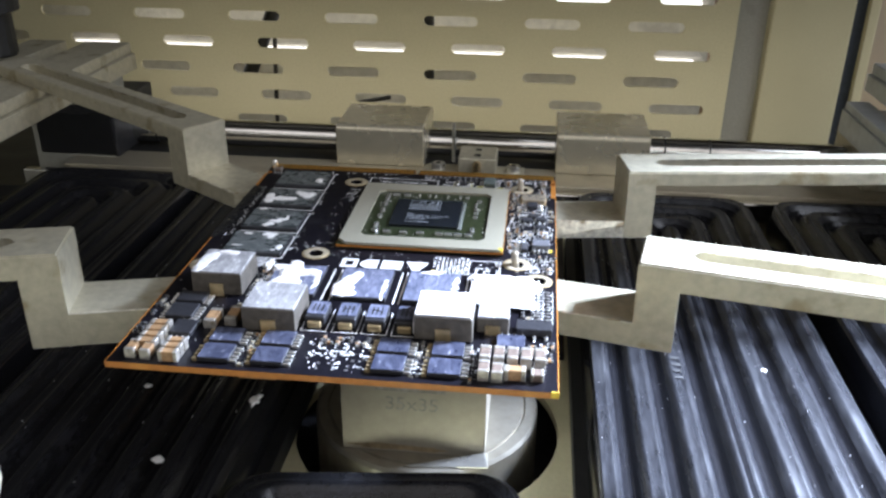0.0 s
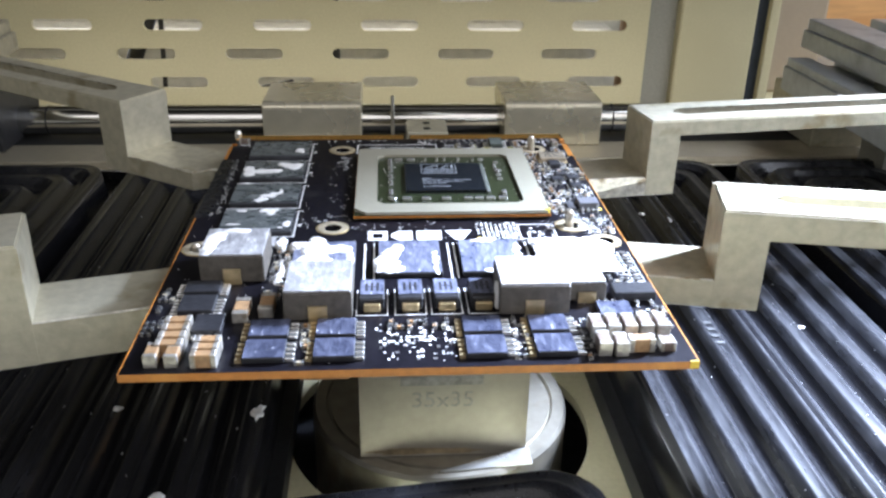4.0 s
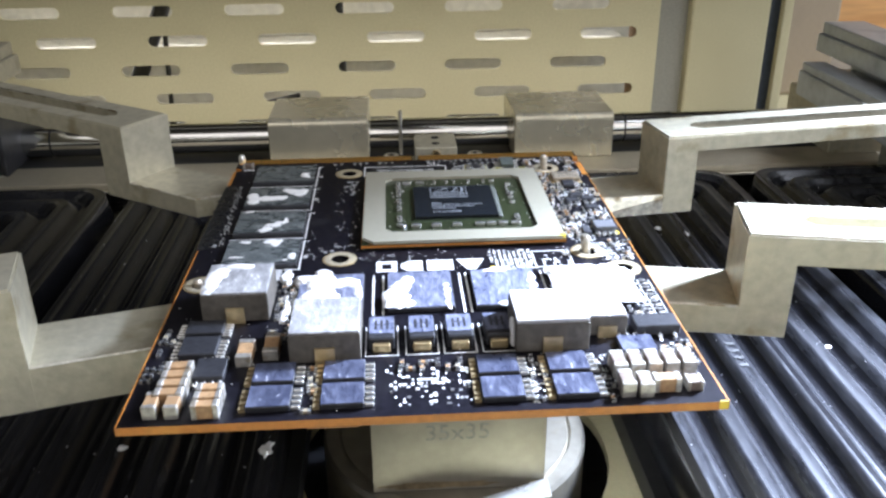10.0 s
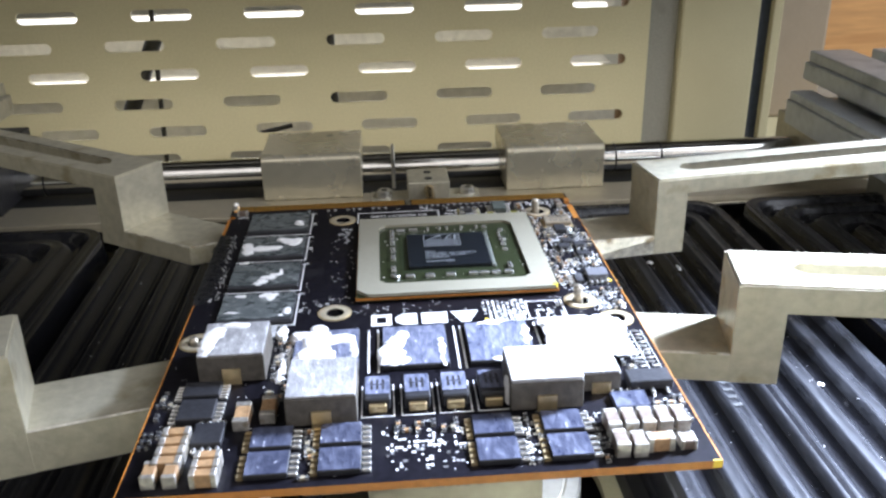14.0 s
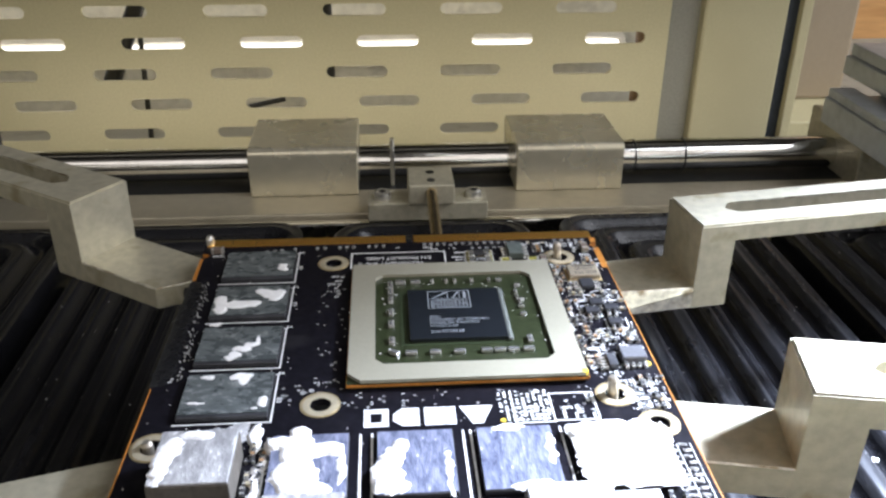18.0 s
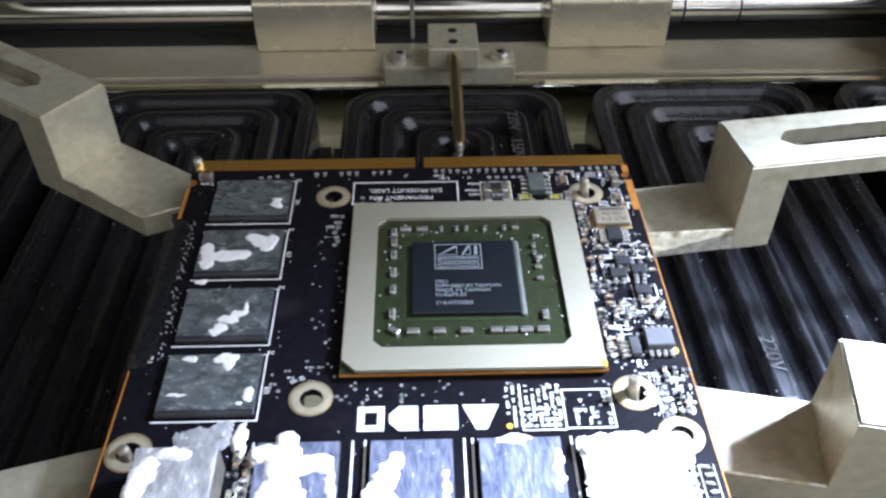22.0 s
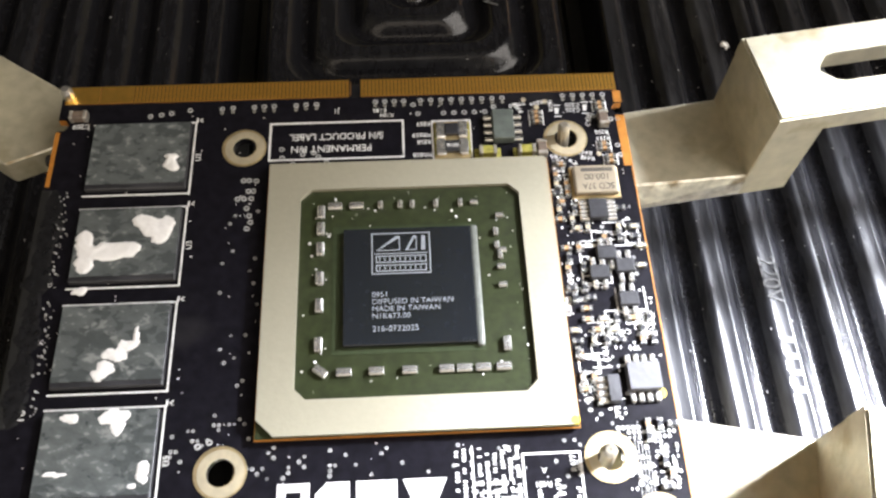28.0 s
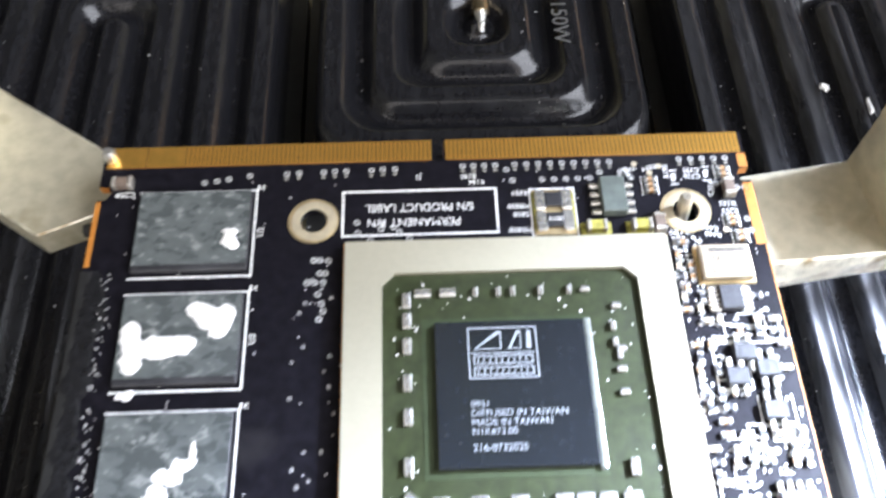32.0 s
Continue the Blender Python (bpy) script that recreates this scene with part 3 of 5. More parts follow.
stand = Matrix.Translation(at_cm(-0.18, 4.514, -3.86)) @ Matrix.Rotation(radians(90), 4, "X")
lettering("stamp", "35x35", INK, nozzle, stand, 0.50, "faint grey stamped size", "CENTER")
bm = lump(-0.50, -4.93, 0, 0.95, 0.085, 0.003, 61.5, 0.45)
turned(bm, Matrix(((1, 0, 0, 0), (0, 0, -1, 4.519), (0, 1, 0, 0), (0, 0, 0, 1))))
part("heat_stain", bm, surface("brown_heat_stain", (0.31, 0.235, 0.14), 0.5, metal=0.5, vary=0.4, grain=500), nozzle, "brown heat stain at the foot of the duct")
part("stamp_line", boxed(-1.0, 0.6, 4.508, 4.516, -3.36, -3.16), INK, nozzle, "worn unreadable stamp")

# ---- upper nozzle, raised clear of the work ----
UP = 9.6
upper = thing("upper_nozzle", 0, 6.3, UP, "raised square stainless hot-air nozzle with a round steel collar, heat-stained", "hot air nozzle")
bm = slab([(-1.78, 4.5), (1.76, 4.5), (1.76, 8.1), (-1.78, 8.1)], [[(-1.70, 4.58), (1.68, 4.58), (1.68, 8.02), (-1.70, 8.02)]], UP, UP + 3.4)
part("duct", bm, STEEL, upper, "square sheet-steel duct with brown stains")
part("lip", boxed(-1.26, 1.20, 4.40, 4.50, UP + 0.3, UP + 0.52, bevel=0.04), STEEL, upper, "pressed slot near the mouth")
bm = bmesh.new()
lathe(bm, 0, 6.3, [(1.3, UP + 3.4), (3.1, UP + 3.4), (3.2, UP + 3.5), (3.2, UP + 4.6), (3.1, UP + 4.7), (3.1, UP + 4.76), (3.2, UP + 4.85), (3.2, UP + 6.2), (1.3, UP + 6.2), (1.3, UP + 3.4)], 72)
part("collar", bm, CLEAN_STEEL, upper, "turned steel collar")
bm = bmesh.new()
rod(bm, (0, 6.3, UP + 6.2), (0, 6.3, UP + 40), 2.4, sides=48)
part("heater_tube", bm, CLEAN_STEEL, upper, smooth=False)
bm = boxed(-6, 6, 1, 14, UP + 40, UP + 60, bevel=0.5)
part("head", bm, CREAM, upper, "cream painted hood head")
part("head_arm", boxed(-4, 4, 14, 60, UP + 44, UP + 56, bevel=0.5), CREAM, upper)


# ---- clamp arms that hold the board ----
def worn_edges(bm):
    """The narrow bevel faces take the worn, bright metal."""
    bmesh.ops.recalc_face_normals(bm, faces=bm.faces)
    for f in bm.faces:
        if 0.15 < abs(f.normal.z) < 0.97:
            f.material_index = 1
    return bm


def arm_beam(cx, cy, turn, reach, thick, label, deep, drop=0.80, slot=0.95):
    """The slotted beam and the drop of a holder arm; local +x runs outward."""
    root = thing("board_holder", cx, cy, -1.0, label, "board holder", "holders round the board")
    m = Matrix.Translation((cx, cy, 0)) @ Matrix.Rotation(radians(turn), 4, "Z")
    w = 0.68
    bm = bmesh.new()
    slab([(0.0, -w), (reach, -w), (reach, w), (0.0, w)], [stadium(slot, reach - 1.0, -0.26, 0.26)], 0.72 - thick, 0.72, bm)
    bmesh.ops.bevel(bm, geom=[e for e in bm.edges if len(e.link_faces) == 2 and e.calc_face_angle(0) > 1.0], offset=0.034, segments=2, affect="EDGES")
    part("beam", turned(worn_edges(bm), m), [ALU, WORN], root)
    bm = boxed(0.0015, drop, -w + 0.0015, w - 0.0015, deep, 0.66, bevel=0.02)
    part("step", turned(worn_edges(bm), m), [ALU, WORN], root)
    return root, m


def corner_arm(cx, cy, turn, outline, pin, hole, way, label):
    """An arm whose tapered foot is set at an angle to the beam and carries a thick collared pin."""
    root, m = arm_beam(cx, cy, turn, 10.0, 0.52, label, -1.0)
    bm = slab(outline, [], -0.996, -0.56)
    bmesh.ops.bevel(bm, geom=bm.edges[:], offset=0.035, segments=2, affect="EDGES")
    part("foot", worn_edges(bm), [ALU, WORN], root, "tapered foot with worn bright edges")
    bm = bmesh.new()
    lathe(bm, *pin, [(0.13, -0.557), (0.30, -0.557), (0.30, -0.15), (0.26, -0.10), (0.13, -0.10), (0.13, -0.557)], 28)
    collar = part("collar", bm, WORN, root, "dull collar round the pin")
    bm = bmesh.new()
    lathe(bm, *pin, [(0.01, -0.55), (0.122, -0.55), (0.122, 0.26), (0.10, 0.33), (0.05, 0.36), (0.01, 0.365)], 20)
    part("pin", bm, TIN, collar, "bright pin with a rounded tip", smooth=True)
    bm = bmesh.new()
    rod(bm, (hole[0] - way[0] * 0.2, hole[1] - way[1] * 0.2, -0.79), (hole[0] + way[0] * 0.012, hole[1] + way[1] * 0.012, -0.79), 0.12, sides=20)
    part("screw_hole", bm, BLACK, root, "dark screw hole")
    return root


def holder_arm(cx, cy, turn, reach, foot, thick, tip, label, pin=-1.0, pin_off=0.0, deep=-1.0, drop=0.80, slot=0.95, slope=0.0):
    """A stepped aluminium arm: slotted beam, drop and pointed foot with a pin. Local +x runs outward along the beam."""
    root, m = arm_beam(cx, cy, turn, reach, thick, label, deep, drop, slot)
    w = 0.68
    bm = bmesh.new()
    end = [(-foot, -w + 0.004), (-foot, -0.16), (-foot + 0.55, w - 0.004)] if tip < w else [(-foot, -w + 0.004), (-foot, w - 0.004)]
    slab(end + [(0.3, w - 0.004), (0.3, -w + 0.004)], [], deep + 0.004, -0.56, bm)
    for v in bm.verts:
        if slope and v.co.x < -1 and v.co.y < 0 and v.co.z > -0.7:
            v.co.y += slope
    bmesh.ops.bevel(bm, geom=bm.edges[:], offset=0.02, segments=1, affect="EDGES")
    part("foot", turned(worn_edges(bm), m), [ALU, WORN], root)
    if pin < 0:
        return root
    low = 0.12 if tip < w else 0.16
    bm = bmesh.new()
    rod(bm, (-foot + low, pin_off, -0.57), (-foot + low, pin_off, -0.2), 0.15, sides=16)
    rod(bm, (-foot + low, pin_off, -0.2), (-foot + low, pin_off, pin), 0.075, sides=14)
    rod(bm, (-foot + low, pin_off, pin), (-foot + low, pin_off, pin + 0.06), 0.08, 0.05, sides=14)
    part("pin", turned(bm, m), TIN, root, "small bright pin", smooth=False)
    bm = bmesh.new()
    rod(bm, (-foot + 0.20, 0.20, -0.77), (-foot + 0.268, 0.252 - 0.02, -0.77), 0.11, sides=18)
    part("grub_screw", turned(bm, m), BLACK, root, "dark set screw hole")
    return root


holder_arm(4.43, 8.93, 8, 12.5, 1.85, 0.36, 0.7, "dull aluminium holder arm with a slotted beam, stained edges", drop=0.70, slot=0.80, slope=0.17)
holder_arm(4.42, 4.0, -11.5, 12.5, 1.95, 0.52, 0.7, "dull aluminium holder arm with a slotted beam, brightly lit", deep=-1.1)
holder_arm(-6.78, 10.55, 145.6, 11.5, 2.58, 0.40, 0.2, "dull aluminium holder arm with a slotted beam, brown stains", 0.12, -0.42)
holder_arm(-6.72, 2.97, 195, 10.5, 2.35, 0.52, 0.7, "dull aluminium holder arm with a slotted beam", deep=-1.3)
corner_arm(4.35, -3.60, -33, [(4.72, -3.03), (2.48, -2.96), (2.20, -3.08), (1.74, -3.42), (1.80, -3.88), (3.98, -4.17), (4.70, -4.05), (5.05, -3.5)], (2.03, -3.52), (2.9, -4.035), (-0.14, -0.99),
           "dull aluminium holder arm with nothing in its grip, brightly lit")
corner_arm(-8.10, -2.55, 212, [(-5.49, -1.80), (-5.18, -2.42), (-5.34, -2.50), (-7.80, -3.62), (-8.40, -3.10), (-8.30, -1.90), (-7.60, -1.48)], (-5.72, -2.11), (-5.74, -2.682), (0.41, -0.91),
           "dull aluminium holder arm with nothing in its grip")

# ---- side rails, guide shaft, blocks, probe ----
PROFILE = surface("clear_anodised_aluminium", (0.50, 0.53, 0.55), 0.42, metal=0.5, vary=0.08, grain=300, bump=0.1)
for side, x0 in ((-1, -18.75), (1, 15.0)):
    rail = thing("profile_rail", x0 + 2.3, 3, -8, "grey aluminium profile rail with a groove along its top", "rail", "profile rails beside the bed")
    end, metal, drop = (22.2, ALU, 0.0) if side < 0 else (23.4, PROFILE, -0.12)
    part("body", boxed(x0, x0 + 4.6, -20, end, -0.75 + drop, -0.1 + drop, bevel=0.05), metal, rail)
    part("lip", boxed(x0 + 0.15, x0 + 1.7, -20, end, -0.1 + drop, 0.32 + drop, bevel=0.05), metal, rail)
    part("lip", boxed(x0 + 2.6, x0 + 4.45, -20, end, -0.1 + drop, 0.32 + drop, bevel=0.05), metal, rail)
    for y in (-18, 21.2 if side < 0 else 18):
        part("leg", boxed(x0 + 0.6, x0 + 4.0, y - 0.8, y + 0.8, -8, -0.75 + drop), GREYCOAT, rail)
    if side > 0:
        part("lower_body", boxed(13.95, x0 + 3.0, -20, 22.3, -2.25, -1.35, bevel=0.05), metal, rail, "second profile under the first")
        part("lower_lip", boxed(14.05, 14.9, -20, 22.3, -1.35, -1.05, bevel=0.04), metal, rail)
        part("lower_lip", boxed(15.9, 17.6, -20, 22.3, -1.35, -1.05, bevel=0.04), metal, rail)
    bm = bmesh.new()
    ky = 17.6 if side < 0 else 6.5
    lathe(bm, x0 + 1.5, ky, [(0.01, 0.72), (0.8, 0.72), (0.85, 0.8), (0.85, 2.2), (1.15, 2.3), (1.15, 3.6), (1.0, 3.75), (0.01, 3.75)], 20)
    knob = part("knob", bm, BLACK, rail, "black plastic knob")
    bm = bmesh.new()
    rod(bm, (x0 + 1.5, ky, 3.7), (x0 + 1.5, ky, 4.6), 0.18, sides=12)
    part("stud", bm, CLEAN_STEEL, knob)

beam = thing("rear_beam", 0, 20.6, -8, "flat machined aluminium bar across the back of the bed", "beam")
part("bar", boxed(-16.5, 16.5, 19.45, 21.3, -4.6, -4.0, bevel=0.04), surface("satin_bar", (0.47, 0.42, 0.31), 0.36, metal=0.6, vary=0.06, grain=300, stains=(0.29, 0.25, 0.18), stain_size=25, bump=0.06), beam)
# recess behind the bar drawn dark as a black block
part("dark_recess", boxed(-16.5, 16.5, 21.31, 24.2, -4.6, -4.02), BLACK, beam, "black block standing in for the dark recess behind the bar")
part("skirt", boxed(-16.5, 16.5, 19.6, 24.0, -8, -4.6), DARK, beam)
part("strip", boxed(-18, 18, 18.98, 19.36, -5.8, -4.16, bevel=0.05), CHROME, beam, "bright edge strip")
SATIN = surface("satin_aluminium", (0.62, 0.57, 0.43), 0.28, metal=0.62, vary=0.06, grain=300, stains=(0.50, 0.455, 0.34), bump=0.08)
shaft = thing("guide_shaft", 0, 22.4, -4.0, "polished steel guide shaft", "shaft")
bm = bmesh.new()
rod(bm, (-14.6, 22.4, -3.4), (14.6, 22.4, -3.4), 0.545, sides=40)
part("rod", bm, CHROME, shaft, smooth=True)
for x in (-13.6, 7.45, 9.2):
    bm = bmesh.new()
    rod(bm, (x - 0.03, 22.4, -3.4), (x + 0.03, 22.4, -3.4), 0.552, sides=40)
    part("groove", bm, BLACK, shaft, "dark ring line")
for x0, x1, top, metal in ((-18.0, -14.6, -1.8, DARK), (14.6, 17.0, -2.27, ALU)):
    part("end_bracket", boxed(x0, x1, 20.4, 24.2, -4.0, top, bevel=0.06), metal, shaft, "end bracket that holds the shaft")
for x0, x1 in ((-5.62, -2.09), (3.14, 6.72)):
    block = thing("bearing_block", (x0 + x1) / 2, 22.4, -4.0, "satin aluminium bearing block on the guide shaft", "bearing block", "bearing blocks")
    bm = boxed(x0, x1, 20.85, 24.1, -3.995, -2.36)
    for e in bm.edges[:]:
        if all(v.co.z > -3 for v in e.verts) and abs(e.verts[0].co.y - e.verts[1].co.y) < 0.01:
            e.tag = True
    bmesh.ops.bevel(bm, geom=[e for e in bm.edges if e.tag], offset=0.24, segments=5, affect="EDGES", profile=0.5)
    bmesh.ops.bevel(bm, geom=[e for e in bm.edges if e.calc_face_angle(0) > 1.2], offset=0.03, segments=1, affect="EDGES")
    part("body", bm, SATIN, block, smooth=False)

probe = thing("temperature_probe", 0.2, 19.4, -4.0, "thermocouple probe rod in a small aluminium bracket", "probe")
part("bracket", boxed(-1.75, 1.95, 18.75, 19.75, -4.0, -3.4, bevel=0.04), ALU, probe)
part("clamp_block", boxed(-0.50, 0.90, 18.6, 20.1, -3.4, -2.75, bevel=0.04), ALU, probe)
for x in (-1.30, 1.55):
    bm = bmesh.new()
    rod(bm, (x, 19.2, -3.4), (x, 19.2, -3.2), 0.26, sides=20)
    rod(bm, (x, 19.2, -3.2), (x, 19.2, -3.17), 0.26, 0.22, sides=20)
    part("screw", bm, TIN, probe)
    bm = bmesh.new()
    rod(bm, (x, 19.2, -3.18), (x, 19.2, -3.165), 0.12, sides=6)
    part("socket", bm, BLACK, probe, "dark hex socket")
for y in (19.0, 19.65):
    bm = bmesh.new()
    rod(bm, (0.2, y, -2.76), (0.2, y, -2.735), 0.13, sides=16)
    part("set_screw", bm, BLACK, probe)
bm = bmesh.new()
rod(bm, (0.2, 18.65, -3.0), (0.24, 15.3, -3.68), 0.17, sides=16)
part("rod", bm, surface("heat_tinted_rod", (0.46, 0.36, 0.22), 0.26, metal=0.95, vary=0.15), probe, "straw-coloured metal rod", smooth=False)
bm = bmesh.new()
rod(bm, (0.24, 15.3, -3.68), (0.24, 14.86, -3.77), 0.12, 0.05, sides=12)
part("tip", bm, TIN, probe, "bright pointed tip")
stay = thing("thin_spindle", -0.95, 21.55, -4.0, "thin upright steel spindle behind the shaft", "spindle")
bm = bmesh.new()
rod(bm, (-0.95, 21.55, -4.0), (-0.95, 21.55, -2.3), 0.07, sides=10)
part("rod", bm, CLEAN_STEEL, stay)

# ---- the circuit board ----
W0, W1, NEAR, FAR = -4.60, 2.83, 0.0, 9.67
board = thing("circuit_board", -0.9, 4.8, -0.115, "black graphics circuit board with gold edge contacts, smeared with white paste", "circuit board")
outline = [(W0, NEAR), (W1, NEAR), (W1, 8.98), (W1 - 0.10, 8.99), (W1 - 0.15, 9.07), (W1 - 0.10, 9.15), (W1, 9.16), (W1, FAR), (-0.675, FAR), (-0.675, 9.42), (-0.70, 9.375),
           (-0.735, 9.36), (-0.77, 9.375), (-0.795, 9.42), (-0.795, FAR), (W0, FAR), (W0, 9.13), (W0 + 0.10, 9.12), (W0 + 0.15, 9.04), (W0 + 0.10, 8.96), (W0, 8.95)]
HOLES = [(-2.15, 8.60), (2.01, 8.60), (-2.15, 4.43), (2.02, 4.42), (-4.28, 3.66), (2.46, 3.74)]
bm = slab(outline, [circle(x, y, 0.155, 18) for x, y in HOLES], -0.115, 0.0)
bmesh.ops.recalc_face_normals(bm, faces=bm.faces)
for f in bm.faces:
    mid = f.calc_center_median()
    inside = any(math.hypot(mid.x - x, mid.y - y) < 0.2 for x, y in HOLES)
    f.material_index = 0 if abs(f.normal.z) > 0.5 or inside else 1
part("laminate", bm, [MASK, FR4], board, "black laminate with orange-brown edges")

ring_me = to_mesh("mounting_ring", slab(circle(0, 0, 0.285, 28), [circle(0, 0, 0.15, 28)], 0, 0.010), BRASS)
rim_me = to_mesh("inner_rim", slab(circle(0, 0, 0.255, 28), [circle(0, 0, 0.152, 28)], 0.0105, 0.016), RING)
bm = bmesh.new()
lathe(bm, 0, 0, [(0.01, -0.3), (0.078, -0.3), (0.078, 0.26), (0.05, 0.31), (0.01, 0.31)], 14)
post_me = to_mesh("screw_post", bm, STEEL)
for k, (x, y) in enumerate(HOLES):
    lay("mounting_ring", ring_me, board, spot_at(x, y, 0.0005), "gold ring round a mounting hole")
    lay("inner_rim", rim_me, board, spot_at(x + 0.01, y - 0.008, 0.0005), "worn bright inner rim")
    if k in (1, 3, 4):
        lay("screw_post", post_me, board, spot_at(x - 0.03, y, -0.2 if k == 4 else 0) @ Matrix.Rotation(radians(-5), 4, "Y"), "bright post in the hole")

finger_me = to_mesh("contact", boxed(-0.0205, 0.0205, 9.385, 9.665, 0, 0.006), GOLD)
wide_me = to_mesh("wide_contact", boxed(-0.218, 0.218, 9.385, 9.665, 0, 0.006), GOLD)
for x in (-4.335, -3.885):
    lay("contact", wide_me, board, spot_at(x, 0, 0))
x = -3.635
while x < 2.80:
    if not -0.83 < x < -0.64:
        lay("contact", finger_me, board, spot_at(x, 0, 0))
    x += 0.05
part("contact_backing", boxed(W0 + 0.04, -0.83, 9.375, 9.668, -0.002, 0.003), TAN, board, "tan strip under the contacts")
part("contact_backing", boxed(-0.64, W1 - 0.04, 9.375, 9.668, -0.002, 0.003), TAN, board, "tan strip under the contacts")
for x0, x1, y0, y1 in ((W0 - 0.004, W0 + 0.05, 8.1, 8.93), (W1 - 0.11, W1 + 0.004, 8.15, 8.95), (W1 - 0.10, W1 + 0.004, 9.17, 9.36)):
    part("edge_plating", boxed(x0, x1, y0, y1, -0.09, 0.004), FR4, board, "gold edge plating")


part("bare_margin", boxed(W0 + 0.001, W0 + 0.02, 0.005, 4.95, -0.002, 0.003), FR4, board, "orange-brown bare laminate margin")
part("bare_margin", boxed(W1 - 0.016, W1 - 0.001, 0.005, 8.14, -0.002, 0.003), FR4, board, "orange-brown bare laminate margin")


bm = spread_paste([(-4.47, 5.35 + 0.24 * k, 0.135 + 0.02 * math.sin(2.3 * k), 0.30) for k in range(11)], -0.002, 0.018, 83.5, 0.16, 0.03)
part("sealant", bm, surface("black_sealant", (0.010, 0.010, 0.011), 0.30, vary=0.4, grain=1400, stains=(0.014, 0.014, 0.014), stain_size=900, stain_from=0.66, bump=0.3, spec=0.3), board, "rough glossy black sealant along the edge", smooth=True)
part("sealant", boxed(W0 - 0.03, W0 + 0.10, 5.0, 8.05, -0.11, 0.012, bevel=0.02), BLACK, board, "black sealant over the board's edge")
dice = random.Random(5)
bm = bmesh.new()
for _ in range(80):
    y = dice.uniform(5.1, 8.0)
    x, r = -4.22 - 0.035 * (y - 5) + dice.gauss(0, 0.035), dice.choice((0.004, 0.005, 0.006, 0.009))
    box(bm, x - r, x + r, y - r * dice.uniform(0.6, 1.6), y + r, 0.0, 0.02 + r)
tagged(part("paste_crumb", bm, FADED, board, "row of white crumbs along the sealant"), kind="stuff")


def frame_lines(bm, x0, x1, y0, y1, w=0.022, z=0.004, sides="NSEW"):
    if "S" in sides:
        box(bm, x0, x1, y0, y0 + w, 0, z)
    if "N" in sides:
        box(bm, x0, x1, y1 - w, y1, 0, z)
    if "W" in sides:
        box(bm, x0, x0 + w, y0 + w, y1 - w, 0, z)
    if "E" in sides:
        box(bm, x1 - w, x1, y0 + w, y1 - w, 0, z)
    return bm


def smear(name, cx, cy, z, rx, ry, h, seed, rough=0.35, material=None, label=""):
    return part(name, lump(cx, cy, z, rx, ry, h, seed, rough), material or PASTE, board, label, smooth=True)


# memory chips: a column of four and a row of four
memory_me = to_mesh("memory_chip", boxed(-0.62, 0.62, -0.50, 0.50, 0, 0.08, bevel=0.012, steps=1), EPOXY)
film_me = to_mesh("film", boxed(-0.61, 0.61, -0.43, 0.49, 0.08, 0.087), FILM)
row_me = to_mesh("memory_chip", boxed(-0.50, 0.50, -0.60, 0.60, 0, 0.08, bevel=0.012, steps=1), EPOXY)
row_film_me = to_mesh("film", boxed(-0.49, 0.49, -0.58, 0.58, 0.08, 0.087), PAD)
for y in (8.49, 7.21, 5.91, 4.65):
    chip = lay("memory_chip", memory_me, board, spot_at(-3.46, y, 0), "black memory chip under a dull paste film")
    lay("film", film_me, chip, spot_at(-3.46, y, 0), "streaked grey paste film")
    part("chip_outline", frame_lines(bmesh.new(), -4.12, -2.79, y - 0.56, y + 0.55, sides="NSE"), SILK, chip, "white printed outline")
    bm = boxed(-2.80, -2.775, y + 0.54, y + 0.61, 0, 0.003)
    slab([(-2.765, y + 0.575), (-2.72, y + 0.61), (-2.715, y + 0.595), (-2.745, y + 0.575), (-2.715, y + 0.55), (-2.72, y + 0.54)], [], 0, 0.003, bm)
    part("pin_mark", bm, SILK, chip, "small white corner mark")
for x in (-2.22, -0.86, 0.45, 1.83):
    chip = lay("memory_chip", row_me, board, spot_at(x, 3.12, 0), "black memory chip under a blue-grey pad film")
    lay("film", row_film_me, chip, spot_at(x, 3.12, 0), "blue-grey pad film")
    part("chip_outline", frame_lines(bmesh.new(), x - 0.58, x + 0.66, 2.45, 3.80, w=0.03, sides="EW"), SILK, chip, "white printed outline")
def paste(blobs, z, h, seed, torn=0.30, label="thick white paste smear", material=None, power=2):
    return part("paste_smear", spread_paste(blobs, z, h, seed, torn, power=power), material or PASTE, board, label, smooth=True)


paste([(-3.05, 8.40, 0.075, 0.11), (-3.0, 8.31, 0.05, 0.07)], 0.087, 0.02, 1.3, 0.22, "small white paste spot")
paste([(-3.94, 7.12, 0.105, 0.27), (-3.68, 7.10, 0.30, 0.125), (-3.42, 7.13, 0.14, 0.11), (-3.90, 6.93, 0.10, 0.10), (-3.97, 7.30, 0.08, 0.10)], 0.087, 0.014, 2.9, 0.12)
paste([(-3.29, 7.50, 0.10, 0.09), (-3.13, 7.42, 0.18, 0.12), (-3.00, 7.44, 0.10, 0.15), (-3.06, 7.30, 0.09, 0.10)], 0.087, 0.014, 4.9, 0.14)
paste([(-3.50, 5.63, 0.10, 0.09), (-3.40, 5.78, 0.12, 0.08), (-3.26, 5.89, 0.10, 0.08), (-3.20, 6.02, 0.04, 0.10), (-3.57, 5.55, 0.08, 0.04)], 0.087, 0.010, 7.7, 0.34, "thin white paste smear")
